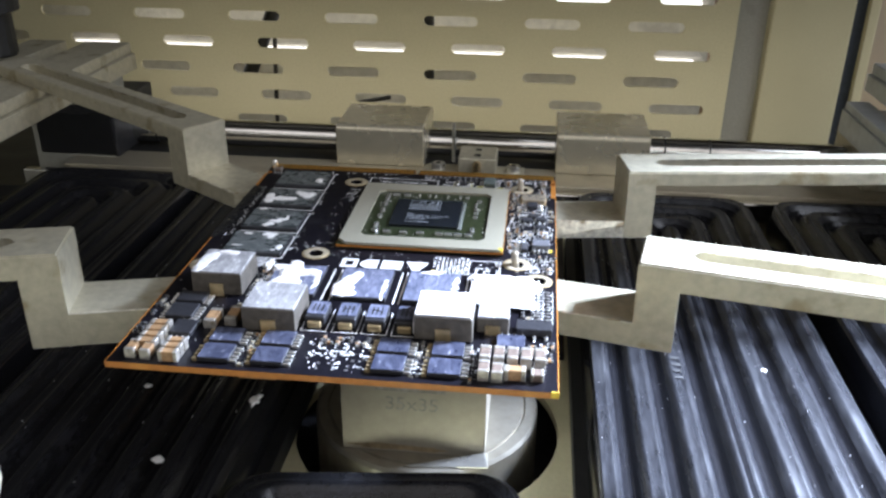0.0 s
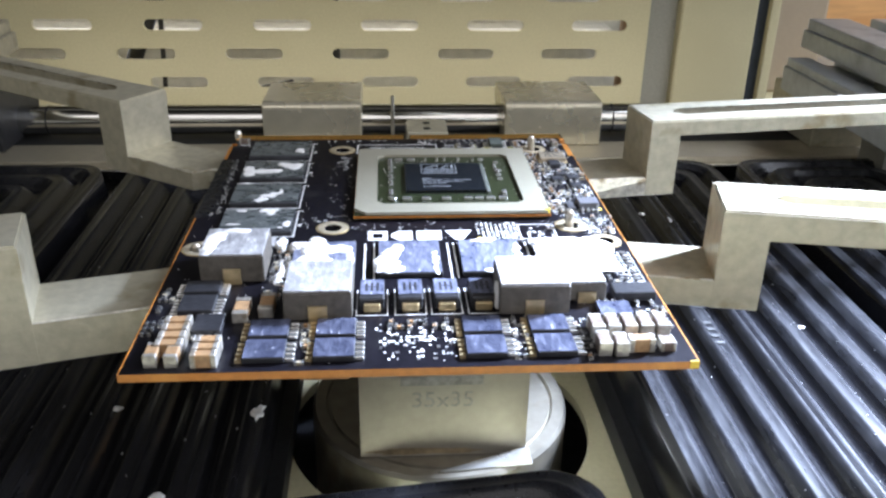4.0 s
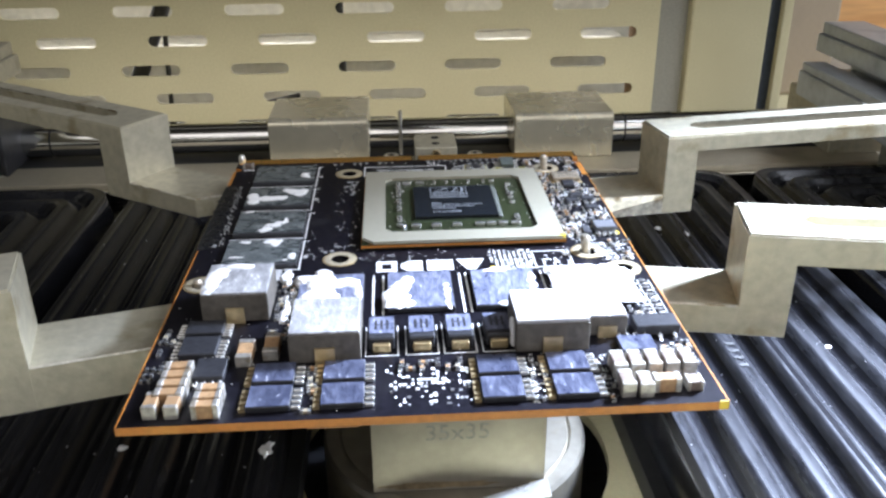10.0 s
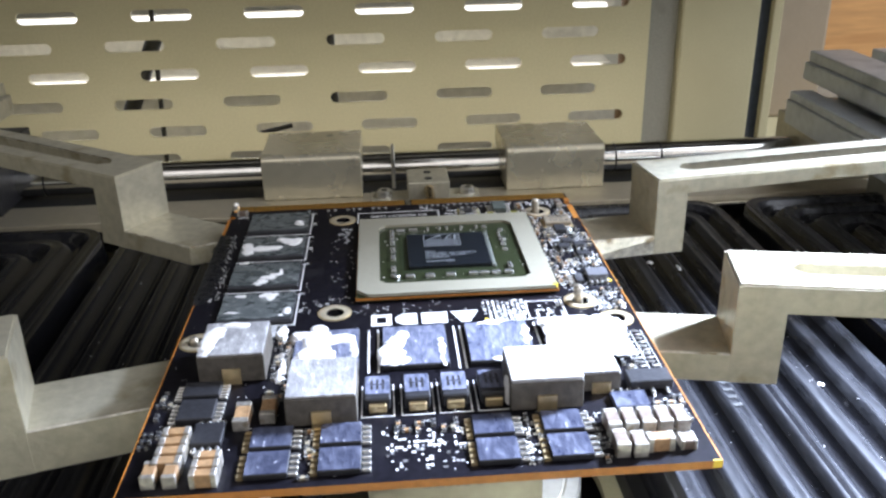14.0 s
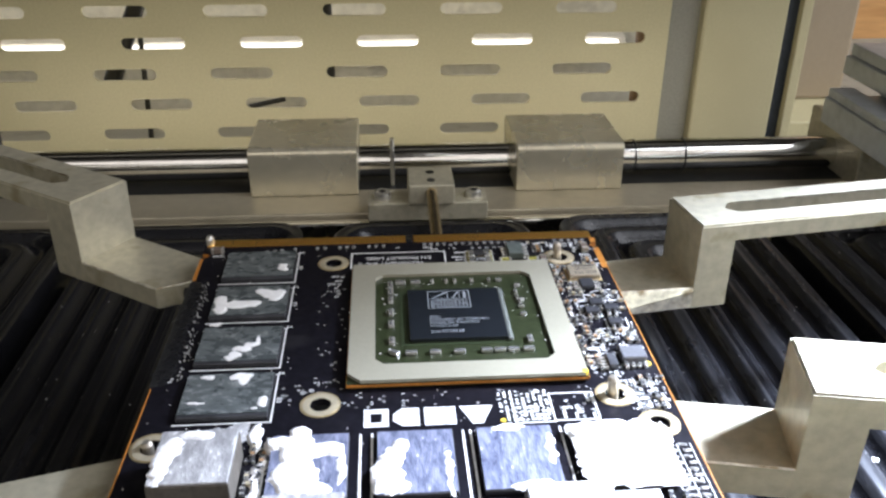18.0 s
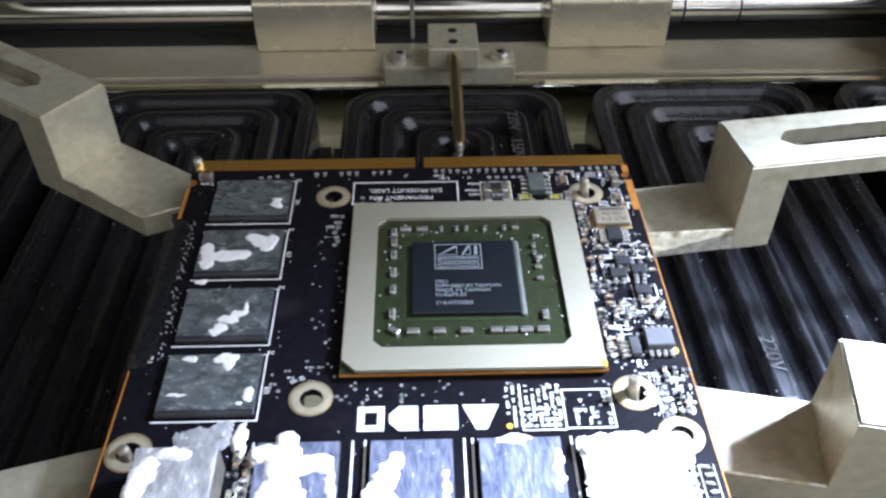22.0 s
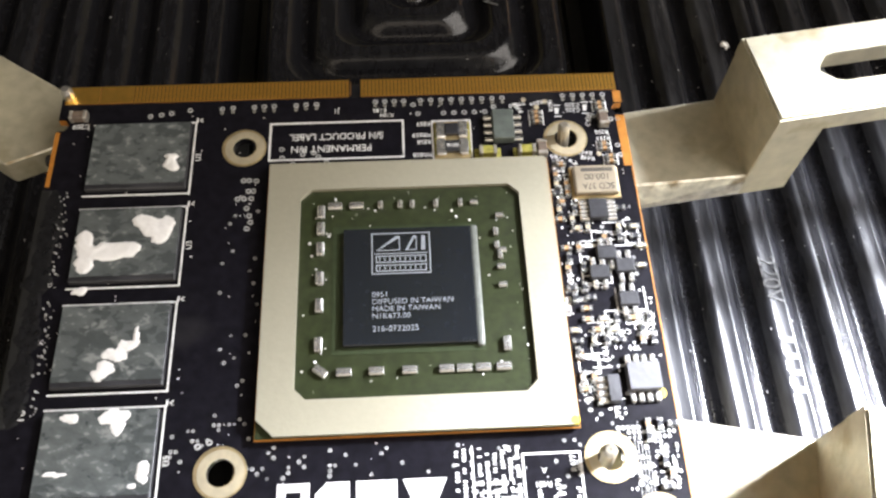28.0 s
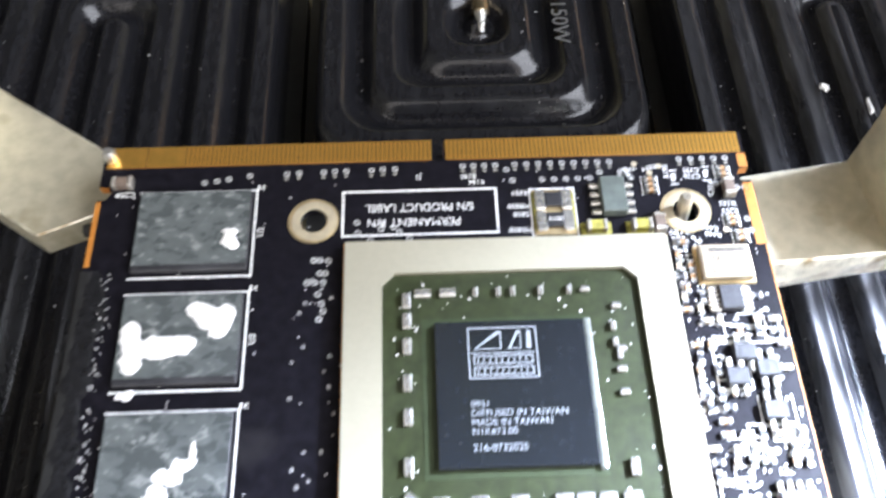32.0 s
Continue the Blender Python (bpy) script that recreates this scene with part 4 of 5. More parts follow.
paste([(-3.78, 5.06, 0.11, 0.06), (-3.30, 5.06, 0.20, 0.07), (-3.24, 4.93, 0.07, 0.10), (-2.95, 4.45, 0.08, 0.10), (-3.84, 4.48, 0.13, 0.035), (-3.03, 4.32, 0.06, 0.04)], 0.087, 0.010, 5.2, 0.30, "thin white paste smear")
paste([(-3.97, 6.63, 0.08, 0.04)], 0.002, 0.015, 8.8, 0.25)
paste([(-2.38, 3.42, 0.24, 0.30), (-2.62, 3.52, 0.20, 0.13), (-2.37, 3.72, 0.14, 0.13), (-2.02, 3.40, 0.24, 0.14), (-2.38, 2.92, 0.28, 0.36), (-2.14, 2.66, 0.24, 0.15)], 0.087, 0.035, 11.5, 0.10,
      "thick white paste clot with a torn edge")
paste([(-2.70, 3.52, 0.11, 0.13)], 0.03, 0.11, 13.5, 0.22, "thick white paste clot hanging over the chip's edge")
paste([(-1.07, 3.38, 0.10, 0.15), (-1.14, 3.18, 0.15, 0.20), (-1.22, 2.90, 0.18, 0.24), (-1.18, 2.68, 0.20, 0.15)], 0.087, 0.03, 21.5, 0.13)
paste([(-0.46, 2.95, 0.04, 0.40), (-1.80, 3.05, 0.05, 0.35)], 0.087, 0.012, 23.5, 0.3, "thin white paste rim")
paste([(1.80, 3.12, 0.60, 0.62), (1.42, 3.56, 0.26, 0.14), (2.06, 2.70, 0.36, 0.24)], 0.087, 0.035, 31.5, 0.05, "thick white paste over the whole chip", power=6)
paste([(2.34, 3.44, 0.20, 0.20)], 0.002, 0.10, 34.5, 0.12, "round white paste clot")
paste([(0.55, 2.58, 0.30, 0.07), (0.42, 3.68, 0.22, 0.05), (0.88, 3.2, 0.05, 0.4)], 0.087, 0.012, 36.5, 0.3, "thin white paste smear")
paste([(-2.95, 3.75, 0.08, 0.26), (-2.86, 2.8, 0.06, 0.4), (-2.80, 3.2, 0.05, 0.12)], 0.002, 0.03, 38.5, 0.35, "white paste dribble")
paste([(-3.46, 3.78, 0.36, 0.20), (-3.20, 3.96, 0.16, 0.16), (-3.70, 3.62, 0.2, 0.14)], 0.002, 0.012, 39.5, 0.34, "thin greyish paste smear on the board", PALEPAD)


# chokes, coils, transistors, capacitors
def choke(x0, x1, y0, y1, h, label):
    body = part("choke", boxed(x0, x1, y0, y1, 0.02, h, bevel=0.02), FERRITE, board, label)
    part("pad_film", boxed(x0 + 0.01, x1 - 0.01, y0 + 0.01, y1 - 0.01, h + 0.0005, h + 0.035, bevel=0.01, steps=1), PALEPAD, body, "pale soft pad film on top")
    xm = (x0 + x1) / 2
    part("terminal", boxed(xm - 0.13, xm + 0.13, y0 - 0.03, y0 + 0.004, 0, h * 0.55), BRASS, body, "dull tinned terminal")
    part("terminal", boxed(xm - 0.13, xm + 0.13, y1 - 0.004, y1 + 0.03, 0, h * 0.55), BRASS, body)
    return body


choke(-4.02, -3.06, 2.42, 3.40, 0.45, "square grey power choke with paste on top")
choke(-2.66, -1.71, 1.22, 2.20, 0.45, "square grey power choke with a pale pad")
choke(0.36, 1.36, 1.28, 2.16, 0.45, "square grey power choke with a white pad")
choke(1.41, 1.97, 1.64, 2.18, 0.30, "small grey power choke")
paste([(-3.90, 2.72, 0.11, 0.28), (-3.84, 3.10, 0.15, 0.20), (-3.55, 3.30, 0.26, 0.09)], 0.4855, 0.02, 41.5, 0.30)
part("white_sheet", boxed(0.37, 1.35, 1.29, 2.15, 0.4856, 0.52, bevel=0.015), PASTE, board, "plain white sheet over the choke's top")
smear("paste_drip", 0.36, 1.60, 0.05, 0.05, 0.22, 0.36, 47.5, 0.4, label="dried drip down the choke")
for x in (-1.44, -0.89, -0.37, 0.16):
    coil = part("small_coil", boxed(x - 0.18, x + 0.18, 1.50, 2.08, 0.01, 0.20, bevel=0.02, steps=1), EPOXY, board, "small dark moulded coil")
    part("film", boxed(x - 0.17, x + 0.17, 1.62, 2.07, 0.2005, 0.208), PAD, coil, "pale blue-grey residue")
    bm = bmesh.new()
    for dx in (-0.08, 0.0, 0.08):
        box(bm, x + dx - 0.017, x + dx + 0.017, 1.72, 1.83, 0, 0.002)
        box(bm, x + dx - 0.017, x + dx + 0.017, 1.87, 1.97, 0, 0.002)
    box(bm, x - 0.10, x + 0.10, 1.84, 1.86, 0, 0.002)
    part("print", turned(bm, Matrix.Translation((0, 0, 0.2083))), EPOXY, coil, "dark marking worn off")
    part("terminal", boxed(x - 0.12, x + 0.12, 1.44, 1.52, 0.0, 0.13, bevel=0.015, steps=1), BRASS, coil, "tan tinned terminal")
    part("coil_outline", frame_lines(bmesh.new(), x - 0.23, x + 0.23, 1.36, 2.16, w=0.018, sides="SEW"), SILK, coil)
pin_me = to_mesh("pin", boxed(-0.06, 0.06, -0.032, 0.032, 0, 0.06, bevel=0.014, steps=1), TIN)
dull_pin_me = to_mesh("pin", boxed(-0.04, 0.04, -0.032, 0.032, 0, 0.05), BRASS)
for x in (-2.80, -1.90, 0.09, 1.01):
    for y0, y1 in ((0.17, 0.64), (0.72, 1.16)):
        fet = part("transistor", boxed(x - 0.29, x + 0.25, y0, y1, 0.005, 0.09, bevel=0.012, steps=1), EPOXY, board, "flat power transistor with blue-grey residue on top")
        part("film", boxed(x - 0.28, x + 0.24, y0 + 0.01, y1 - 0.01, 0.0905, 0.097), BLUEPAD, fet, "blue-grey residue")
        for k in range(4):
            y = y0 + (y1 - y0) * (k + 0.5) / 4
            lay("pin", pin_me, fet, spot_at(x + 0.31, y, 0))
            lay("pin", dull_pin_me, fet, spot_at(x - 0.34, y, 0))
dice = random.Random(7)


def chip_cap(x, y, dx, dy, h, body, along="x", label=""):
    cap = part("capacitor", boxed(x - dx / 2, x + dx / 2, y - dy / 2, y + dy / 2, 0.004, h, bevel=0.01, steps=1), body, board, label)
    ends = ((-1, 0), (1, 0)) if along == "x" else ((0, -1), (0, 1))
    for ex, ey in ends:
        cx, cy = x + ex * dx * 0.40, y + ey * dy * 0.40
        hx, hy = (dx * 0.115, dy / 2 + 0.006) if along == "x" else (dx / 2 + 0.006, dy * 0.115)
        part("end_cap", boxed(cx - hx, cx + hx, cy - hy, cy + hy, 0.0, h + 0.006, bevel=0.01, steps=1), DULL_TIN, cap, "bright solder end")
    return cap


for k in range(4):
    chip_cap(-4.04, 1.05 - 0.20 * k, 0.34, 0.15, 0.20, CERAMIC_CAP, "x", "brown ceramic capacitor")
for k in range(3):
    chip_cap(-3.55, 0.52 - 0.18 * k, 0.32, 0.14, 0.20, CERAMIC_CAP, "x", "brown ceramic capacitor")
chip_cap(-4.22, 0.30, 0.16, 0.34, 0.18, CERAMIC_CAP, "y", "brown ceramic capacitor")
chip_cap(-3.96, 0.27, 0.16, 0.30, 0.18, CERAMIC_CAP, "y", "brown ceramic capacitor")
chip_cap(-3.26, 1.45, 0.20, 0.46, 0.16, CERAMIC_CAP, "y", "brown ceramic capacitor")
chip_cap(-2.92, 1.58, 0.20, 0.46, 0.16, CERAMIC_CAP, "y", "brown ceramic capacitor")
for k in range(5):
    chip_cap(1.62 + 0.225 * k, 0.78, 0.17, 0.36, 0.20, PALE_CAP, "y", "pale brown ceramic capacitor")
chip_cap(1.62, 0.34, 0.17, 0.34, 0.20, PALE_CAP, "y", "pale brown ceramic capacitor")
chip_cap(1.84, 0.30, 0.17, 0.30, 0.20, PALE_CAP, "y", "pale brown ceramic capacitor")
chip_cap(2.12, 0.32, 0.34, 0.17, 0.20, CERAMIC_CAP, "x", "brown ceramic capacitor")
chip_cap(2.48, 0.34, 0.2, 0.2, 0.14, PALE_CAP, "x", "pale ceramic capacitor")


def small_chip(x0, x1, y0, y1, h, pins, sides="EW", label="small black chip", material=None):
    body = part("small_chip", boxed(x0, x1, y0, y1, 0.01, h, bevel=0.012, steps=1), material or EPOXY, board, label)
    for k in range(pins):
        for s in sides:
            if s in "EW":
                y = y0 + (y1 - y0) * (k + 0.5) / pins
                lay("pin", pin_me, body, spot_at(x1 + 0.05 if s == "E" else x0 - 0.05, y, 0))
            else:
                x = x0 + (x1 - x0) * (k + 0.5) / pins
                lay("pin", pin_me, body, spot_at(x, y1 + 0.06 if s == "N" else y0 - 0.06, 0, 90))
    return body


small_chip(-4.18, -3.66, 1.98, 2.34, 0.11, 5, "EW", "flat dark driver chip")
small_chip(-4.16, -3.66, 1.42, 1.90, 0.11, 5, "EW", "flat dark driver chip")
small_chip(-3.86, -3.46, 0.86, 1.32, 0.11, 4, "SN", "small dark driver chip")
small_chip(2.10, 2.72, 1.62, 1.96, 0.16, 3, "SN", "dark wide power chip")
small_chip(1.78, 2.26, 1.14, 1.52, 0.09, 4, "SN", "small dark chip with residue", BLUEPAD)
small_chip(1.06, 1.34, 8.54, 9.00, 0.15, 4, "EW", "eight-legged grey-green chip", GREYCHIP)
small_chip(2.16, 2.40, 7.34, 7.62, 0.10, 5, "EW", "tiny black chip")
small_chip(2.31, 2.68, 5.12, 5.44, 0.14, 4, "NS", "eight-legged grey-topped chip", PALECHIP)
small_chip(2.08, 2.22, 5.00, 5.32, 0.10, 4, "W", "tiny black chip")
for x, y in ((2.30, 6.87), (2.18, 6.61), (2.50, 6.69), (2.48, 6.25)):
    small_chip(x - 0.115, x + 0.115, y - 0.09, y + 0.09, 0.09, 2, "NS", "three-legged black transistor")
can = part("crystal_can", boxed(2.02, 2.58, 7.69, 8.10, 0.02, 0.125, bevel=0.03), surface("crystal_metal", (0.33, 0.275, 0.20), 0.48, metal=0.55, vary=0.1), board, "tan metal crystal can")
part("can_rim", boxed(1.99, 2.61, 7.66, 8.13, 0.003, 0.03, bevel=0.01, steps=1), BRASS, can, "gold rim")
lettering("engraving", "100.00", DARK_INK, can, spot_at(2.48, 7.96, 0.1256, 180), 0.13, "dark engraved number", length=0.30)
lettering("engraving", "SCD 37A", DARK_INK, can, spot_at(2.52, 7.82, 0.1256, 180), 0.13, "dark engraved code", length=0.40)
part("engraving", boxed(2.12, 2.52, 7.995, 8.05, 0.1253, 0.1262), DARK_INK, can, "worn unreadable engraving")
socket = part("resistor_carrier", boxed(0.30, 0.76, 8.33, 8.91, 0.002, 0.02), BRASS, board, "pair of square resistors on tinned pads")
for y in (8.50, 8.77):
    part("resistor", boxed(0.44, 0.62, y - 0.09, y + 0.09, 0.0205, 0.07, bevel=0.01, steps=1), EPOXY, socket)
    for x in (0.385, 0.675):
        part("solder_pad", boxed(x - 0.065, x + 0.065, y - 0.13, y + 0.13, 0.0205, 0.062, bevel=0.02, steps=1), TIN, socket)
for x, y, along in ((0.98, 8.40, "x"), (1.48, 8.40, "x"), (1.68, 8.42, "y"), (2.53, 8.86, "y"), (-4.32, 9.14, "x")):
    chip_cap(x, y, 0.22 if along == "x" else 0.12, 0.12 if along == "x" else 0.22, 0.11, FLUX if y < 8.41 else PALE_CAP, along, "small pale capacitor")

# printed marks
for x0, x1, y0, y1, w, sides in ((-1.84, -0.09, 8.38, 8.98, 0.026, "NSEW"), (0.27, 0.79, 8.29, 8.95, 0.02, "NSEW"), (0.52, 1.08, 3.86, 4.62, 0.02, "SW"), (1.06, 1.70, 3.88, 4.50, 0.02, "NSEW"),
                                 (1.98, 2.34, 6.48, 7.02, 0.018, "NSEW"), (2.34, 2.70, 6.10, 6.44, 0.018, "SEW"), (1.80, 2.05, 5.36, 5.60, 0.018, "NSEW"), (2.02, 2.75, 6.98, 7.30, 0.018, "SE")):
    part("printed_frame", frame_lines(bmesh.new(), x0, x1, y0, y1, w=w, sides=sides), SILK, board, "white printed frame")
flip = 180
lettering("printed_line", "PERMANENT P/N", SILK, board, spot_at(-0.51, 8.60, 0.002, flip), 0.145, "white printed words, upside down", length=1.03)
lettering("printed_line", "S/N PRODUCT LABEL", SILK, board, spot_at(-0.36, 8.79, 0.002, flip), 0.145, "white printed words, upside down", length=1.21)
lettering("printed_number", "10", SILK, board, spot_at(-4.32, 5.06, 0.002, 90), 0.15, "white printed number")
for words, x, y, turn in (("J1", -0.94, 9.18, 180), ("C209", -4.18, 9.05, 180), ("U2", -2.70, 8.42, 90), ("U3", -2.70, 7.14, 90), ("U5", -2.70, 4.52, 90)):
    lettering("part_number", words, SILK, board, spot_at(x, y, 0.002, turn), 0.10, "small white printed part number")
mark = bmesh.new()
slab([(-0.06, 3.90), (0.08, 3.90), (0.25, 4.28), (-0.22, 4.28)], [], 0, 0.004, mark)
slab([(-0.71, 3.90), (-0.28, 3.90), (-0.28, 4.28), (-0.71, 4.28)], [], 0, 0.004, mark)
slab([(-0.78, 3.90), (-1.02, 3.90), (-1.14, 4.02), (-1.14, 4.16), (-1.02, 4.28), (-0.78, 4.28)], [], 0, 0.004, mark)
slab([(-1.20, 3.90), (-1.54, 3.90), (-1.54, 4.28), (-1.20, 4.28)], [[(-1.29, 3.99), (-1.45, 3.99), (-1.45, 4.19), (-1.29, 4.19)]], 0, 0.004, mark)
part("printed_mark", mark, SILK, board, "large white printed mark of plain shapes")


def scatter(name, count, areas, seed, size, material, label, ring=False):
    """Small flat dots, rings or bars spread over patches of the board, joined."""
    rng, bm = random.Random(seed), bmesh.new()
    for _ in range(count):
        x0, x1, y0, y1 = rng.choice(areas)
        x, y = rng.uniform(x0, x1), rng.uniform(y0, y1)
        x, y = round(x / 0.055) * 0.055, round(y / 0.055) * 0.055
        if ring:
            r = size * rng.uniform(0.8, 1.2)
            outer = [bm.verts.new((x + r * math.cos(a * math.pi / 4), y + r * math.sin(a * math.pi / 4), 0.0025)) for a in range(8)]
            inner = [bm.verts.new((x + r * 0.45 * math.cos(a * math.pi / 4), y + r * 0.45 * math.sin(a * math.pi / 4), 0.0015)) for a in range(8)]
            for a in range(8):
                bm.faces.new((outer[a], outer[(a + 1) % 8], inner[(a + 1) % 8], inner[a]))
        else:
            w, d = size * rng.uniform(0.6, 1.6), size * rng.uniform(0.5, 1.0)
            if rng.random() < 0.5:
                w, d = d, w
            box(bm, x - w, x + w, y - d, y + d, 0.0, rng.choice((0.004, 0.004, 0.014)))
    return tagged(part(name, bm, material, board, label), kind="stuff")


RIGHT = [(1.78, 2.78, 4.75, 7.60), (1.78, 2.10, 7.60, 8.3), (2.15, 2.78, 4.05, 4.75)]
MID = [(0.30, 1.75, 3.95, 4.65), (-2.35, -1.85, 5.0, 8.1), (-1.9, 0.6, 4.32, 4.66), (-2.75, -1.85, 4.55, 5.0)]
LOW = [(-1.35, 0.0, 0.2, 1.25), (0.5, 0.8, 0.2, 1.3), (1.38, 1.56, 0.2, 1.2), (-4.5, -4.2, 0.9, 2.4), (2.2, 2.78, 2.05, 2.75), (-3.0, -2.7, 1.9, 3.5), (2.4, 2.75, 0.6, 1.5)]
scatter("via_ring", 170, MID + LOW[:3], 3, 0.021, FADED, "rings of plated through-holes", ring=True)
scatter("via_ring", 130, RIGHT, 4, 0.024, FADED, "rings of plated through-holes", ring=True)
bm = boxed(-0.032, 0.032, -0.026, 0.026, 0.002, 0.042)
for s in (-1, 1):
    box(bm, s * 0.046 - 0.018, s * 0.046 + 0.018, -0.03, 0.03, 0, 0.046)
tan_me = to_mesh("tiny_capacitor", bm, [CERAMIC_CAP, TIN])
for k, poly in enumerate(tan_me.polygons):
    poly.material_index = 0 if k < 6 else 1
dark_me = tan_me.copy()
dark_me.materials[0] = EPOXY
grey_me = tan_me.copy()
grey_me.materials[0] = RING
TAKEN = [(1.99, 2.62, 7.62, 8.16), (2.08, 2.50, 7.30, 7.66), (2.22, 2.80, 4.95, 5.60), (2.02, 2.28, 4.95, 5.36), (2.12, 2.66, 6.10, 7.02), (1.70, 2.34, 4.10, 4.74), (1.70, 2.32, 8.28, 8.92)]


def tiny_field(x0, x1, y0, y1, chance, seed):
    """Tiny soldered parts in loose rows, clear of the larger ones."""
    rng = random.Random(seed)
    y = y0
    while y < y1:
        x = x0 + rng.uniform(0, 0.06)
        while x < x1:
            if rng.random() < chance and not any(a - 0.03 < x < b + 0.03 and c - 0.03 < y < d + 0.03 for a, b, c, d in TAKEN):
                lay("tiny_capacitor", rng.choice((tan_me, dark_me, dark_me, grey_me)), board, spot_at(x, y, 0, rng.choice((0, 90, 90))))
            x += rng.choice((0.13, 0.15, 0.19))
        y += 0.135


tiny_field(1.80, 2.76, 5.62, 7.62, 0.74, 21)
tiny_field(1.80, 2.20, 5.05, 5.62, 0.6, 23)
tiny_field(1.80, 2.00, 7.62, 8.30, 0.6, 22)
tiny_field(2.42, 2.76, 4.08, 4.85, 0.45, 24)
tiny_field(2.15, 2.40, 2.10, 2.40, 0.7, 25)
tiny_field(2.36, 2.74, 0.60, 1.50, 0.7, 26)
tiny_field(-3.00, -2.72, 1.95, 3.60, 0.7, 27)
tiny_field(-4.48, -4.28, 0.95, 2.30, 0.5, 28)
tiny_field(0.48, 0.72, 0.20, 1.25, 0.6, 29)
tiny_field(1.38, 1.54, 0.15, 1.20, 0.6, 30)
tiny_field(-2.36, -2.24, 0.15, 1.20, 0.6, 31)
tiny_field(-1.20, -0.30, 1.00, 1.22, 0.6, 32)
scatter("solder_dot", 90, RIGHT + LOW, 6, 0.021, TIN, "bright solder dots")
scatter("tiny_print", 210, RIGHT, 10, 0.013, SILK, "fine white print too small to read")
scatter("tiny_print", 46, [(-1.38, -0.05, 0.55, 1.05)], 61, 0.022, SILK, "white print too small to read")
scatter("tiny_print", 60, [(-1.40, 0.0, 0.2, 0.6), (-2.40, -2.22, 0.15, 1.2), (0.44, 0.62, 0.15, 1.2), (2.1, 2.7, 1.0, 1.6)], 62, 0.019, SILK, "white print too small to read")
scatter("paste_crumb", 330, [(W0 + 0.1, W1 - 0.1, 0.1, 9.2)], 14, 0.007, PASTE, "white paste crumbs scattered on the board")
rng = random.Random(77)
print_lines = bmesh.new()
for x0, x1, y0, y1 in ((0.55, 1.04, 3.92, 4.20), (2.30, 2.72, 2.62, 2.80), (-1.05, -0.55, 0.66, 0.80)):
    y = y0
    while y < y1:
        x = x0
        while x < x1 - 0.03:
            w = rng.choice((0.018, 0.028))
            box(print_lines, x, x + w, y, y + rng.uniform(0.035, 0.05), 0, 0.003)
            x += w + rng.choice((0.012, 0.012, 0.05))
        y += 0.085
for x0, x1, y0, y1 in ((0.34, 1.02, 3.92, 4.62), (1.12, 1.64, 3.94, 4.14), (2.20, 2.72, 4.10, 4.36)):
    x = x0
    while x < x1:
        y = y0 + rng.choice((0, 0, 0.1, 0.2))
        while y < y1 - 0.04:
            d = rng.choice((0.018, 0.028))
            box(print_lines, x, x + rng.uniform(0.032, 0.048), y, y + d, 0, 0.003)
            y += d + rng.choice((0.012, 0.012, 0.012, 0.07))
        x += 0.082
for _ in range(34):
    x, y, w, h = rng.uniform(1.84, 2.60), rng.uniform(5.0, 7.4), rng.uniform(0.10, 0.24), rng.uniform(0.10, 0.22)
    if not any(a - 0.05 < x + w / 2 < b + 0.05 and c - 0.05 < y + h / 2 < d + 0.05 for a, b, c, d in TAKEN):
        frame_lines(print_lines, x, min(x + w, 2.76), y, y + h, 0.013, 0.003, rng.choice(("NW", "SE", "NS", "EW", "NSW", "NSE")))
tagged(part("tiny_print", print_lines, SILK, board, "lines of white print too small to read"), kind="stuff")

# plated holes behind the contacts
hole_me = to_mesh("plated_hole", slab(circle(0, 0, 0.036, 14), [circle(0, 0, 0.017, 14)], 0, 0.004), FADED)
small_hole_me = to_mesh("plated_hole", slab(circle(0, 0, 0.024, 12), [circle(0, 0, 0.010, 12)], 0, 0.003), INK)


def hole_row(x, y, pitch, count, chance=1.0, twin=False):
    for k in range(count):
        if dice.random() <= chance:
            lay("plated_hole", hole_me, board, spot_at(x + pitch * k, y, 0))
            if twin:
                lay("plated_hole", small_hole_me, board, spot_at(x + pitch * k, y - 0.065, 0))


for x, y in ((-3.41, 9.15), (-3.27, 9.17), (-3.14, 9.19), (-2.90, 9.23), (-2.48, 9.24), (-2.34, 9.25), (-2.06, 9.25), (-1.93, 9.26), (-1.80, 9.26), (-1.51, 9.26), (-1.38, 9.27), (-1.24, 9.27)):
    lay("plated_hole", hole_me, board, spot_at(x, y, 0))
    if x > -2.6:
        lay("plated_hole", small_hole_me, board, spot_at(x, y - 0.065, 0))
hole_row(-0.46, 9.285, 0.125, 4, 0.8, True)
hole_row(0.14, 9.29, 0.137, 9, 1.0, True)
hole_row(0.44, 9.07, 0.137, 5)
hole_row(2.05, 9.30, 0.135, 5, 1.0, True)
for x, y in ((0.04, 9.22), (0.10, 9.07), (1.11, 9.15), (1.33, 9.07), (2.65, 8.89), (2.74, 8.89), (2.42, 8.95), (2.68, 8.47), (2.70, 8.32)):
    lay("plated_hole", hole_me, board, spot_at(x, y, 0))
for x, y in ((1.52, 9.25), (1.80, 9.21), (1.68, 9.12), (2.42, 8.34)):
    bm = bmesh.new()
    rod(bm, (x, y, 0), (x, y, 0.006), 0.034, sides=14)
    part("test_point", bm, RING, board, "round tinned test point")

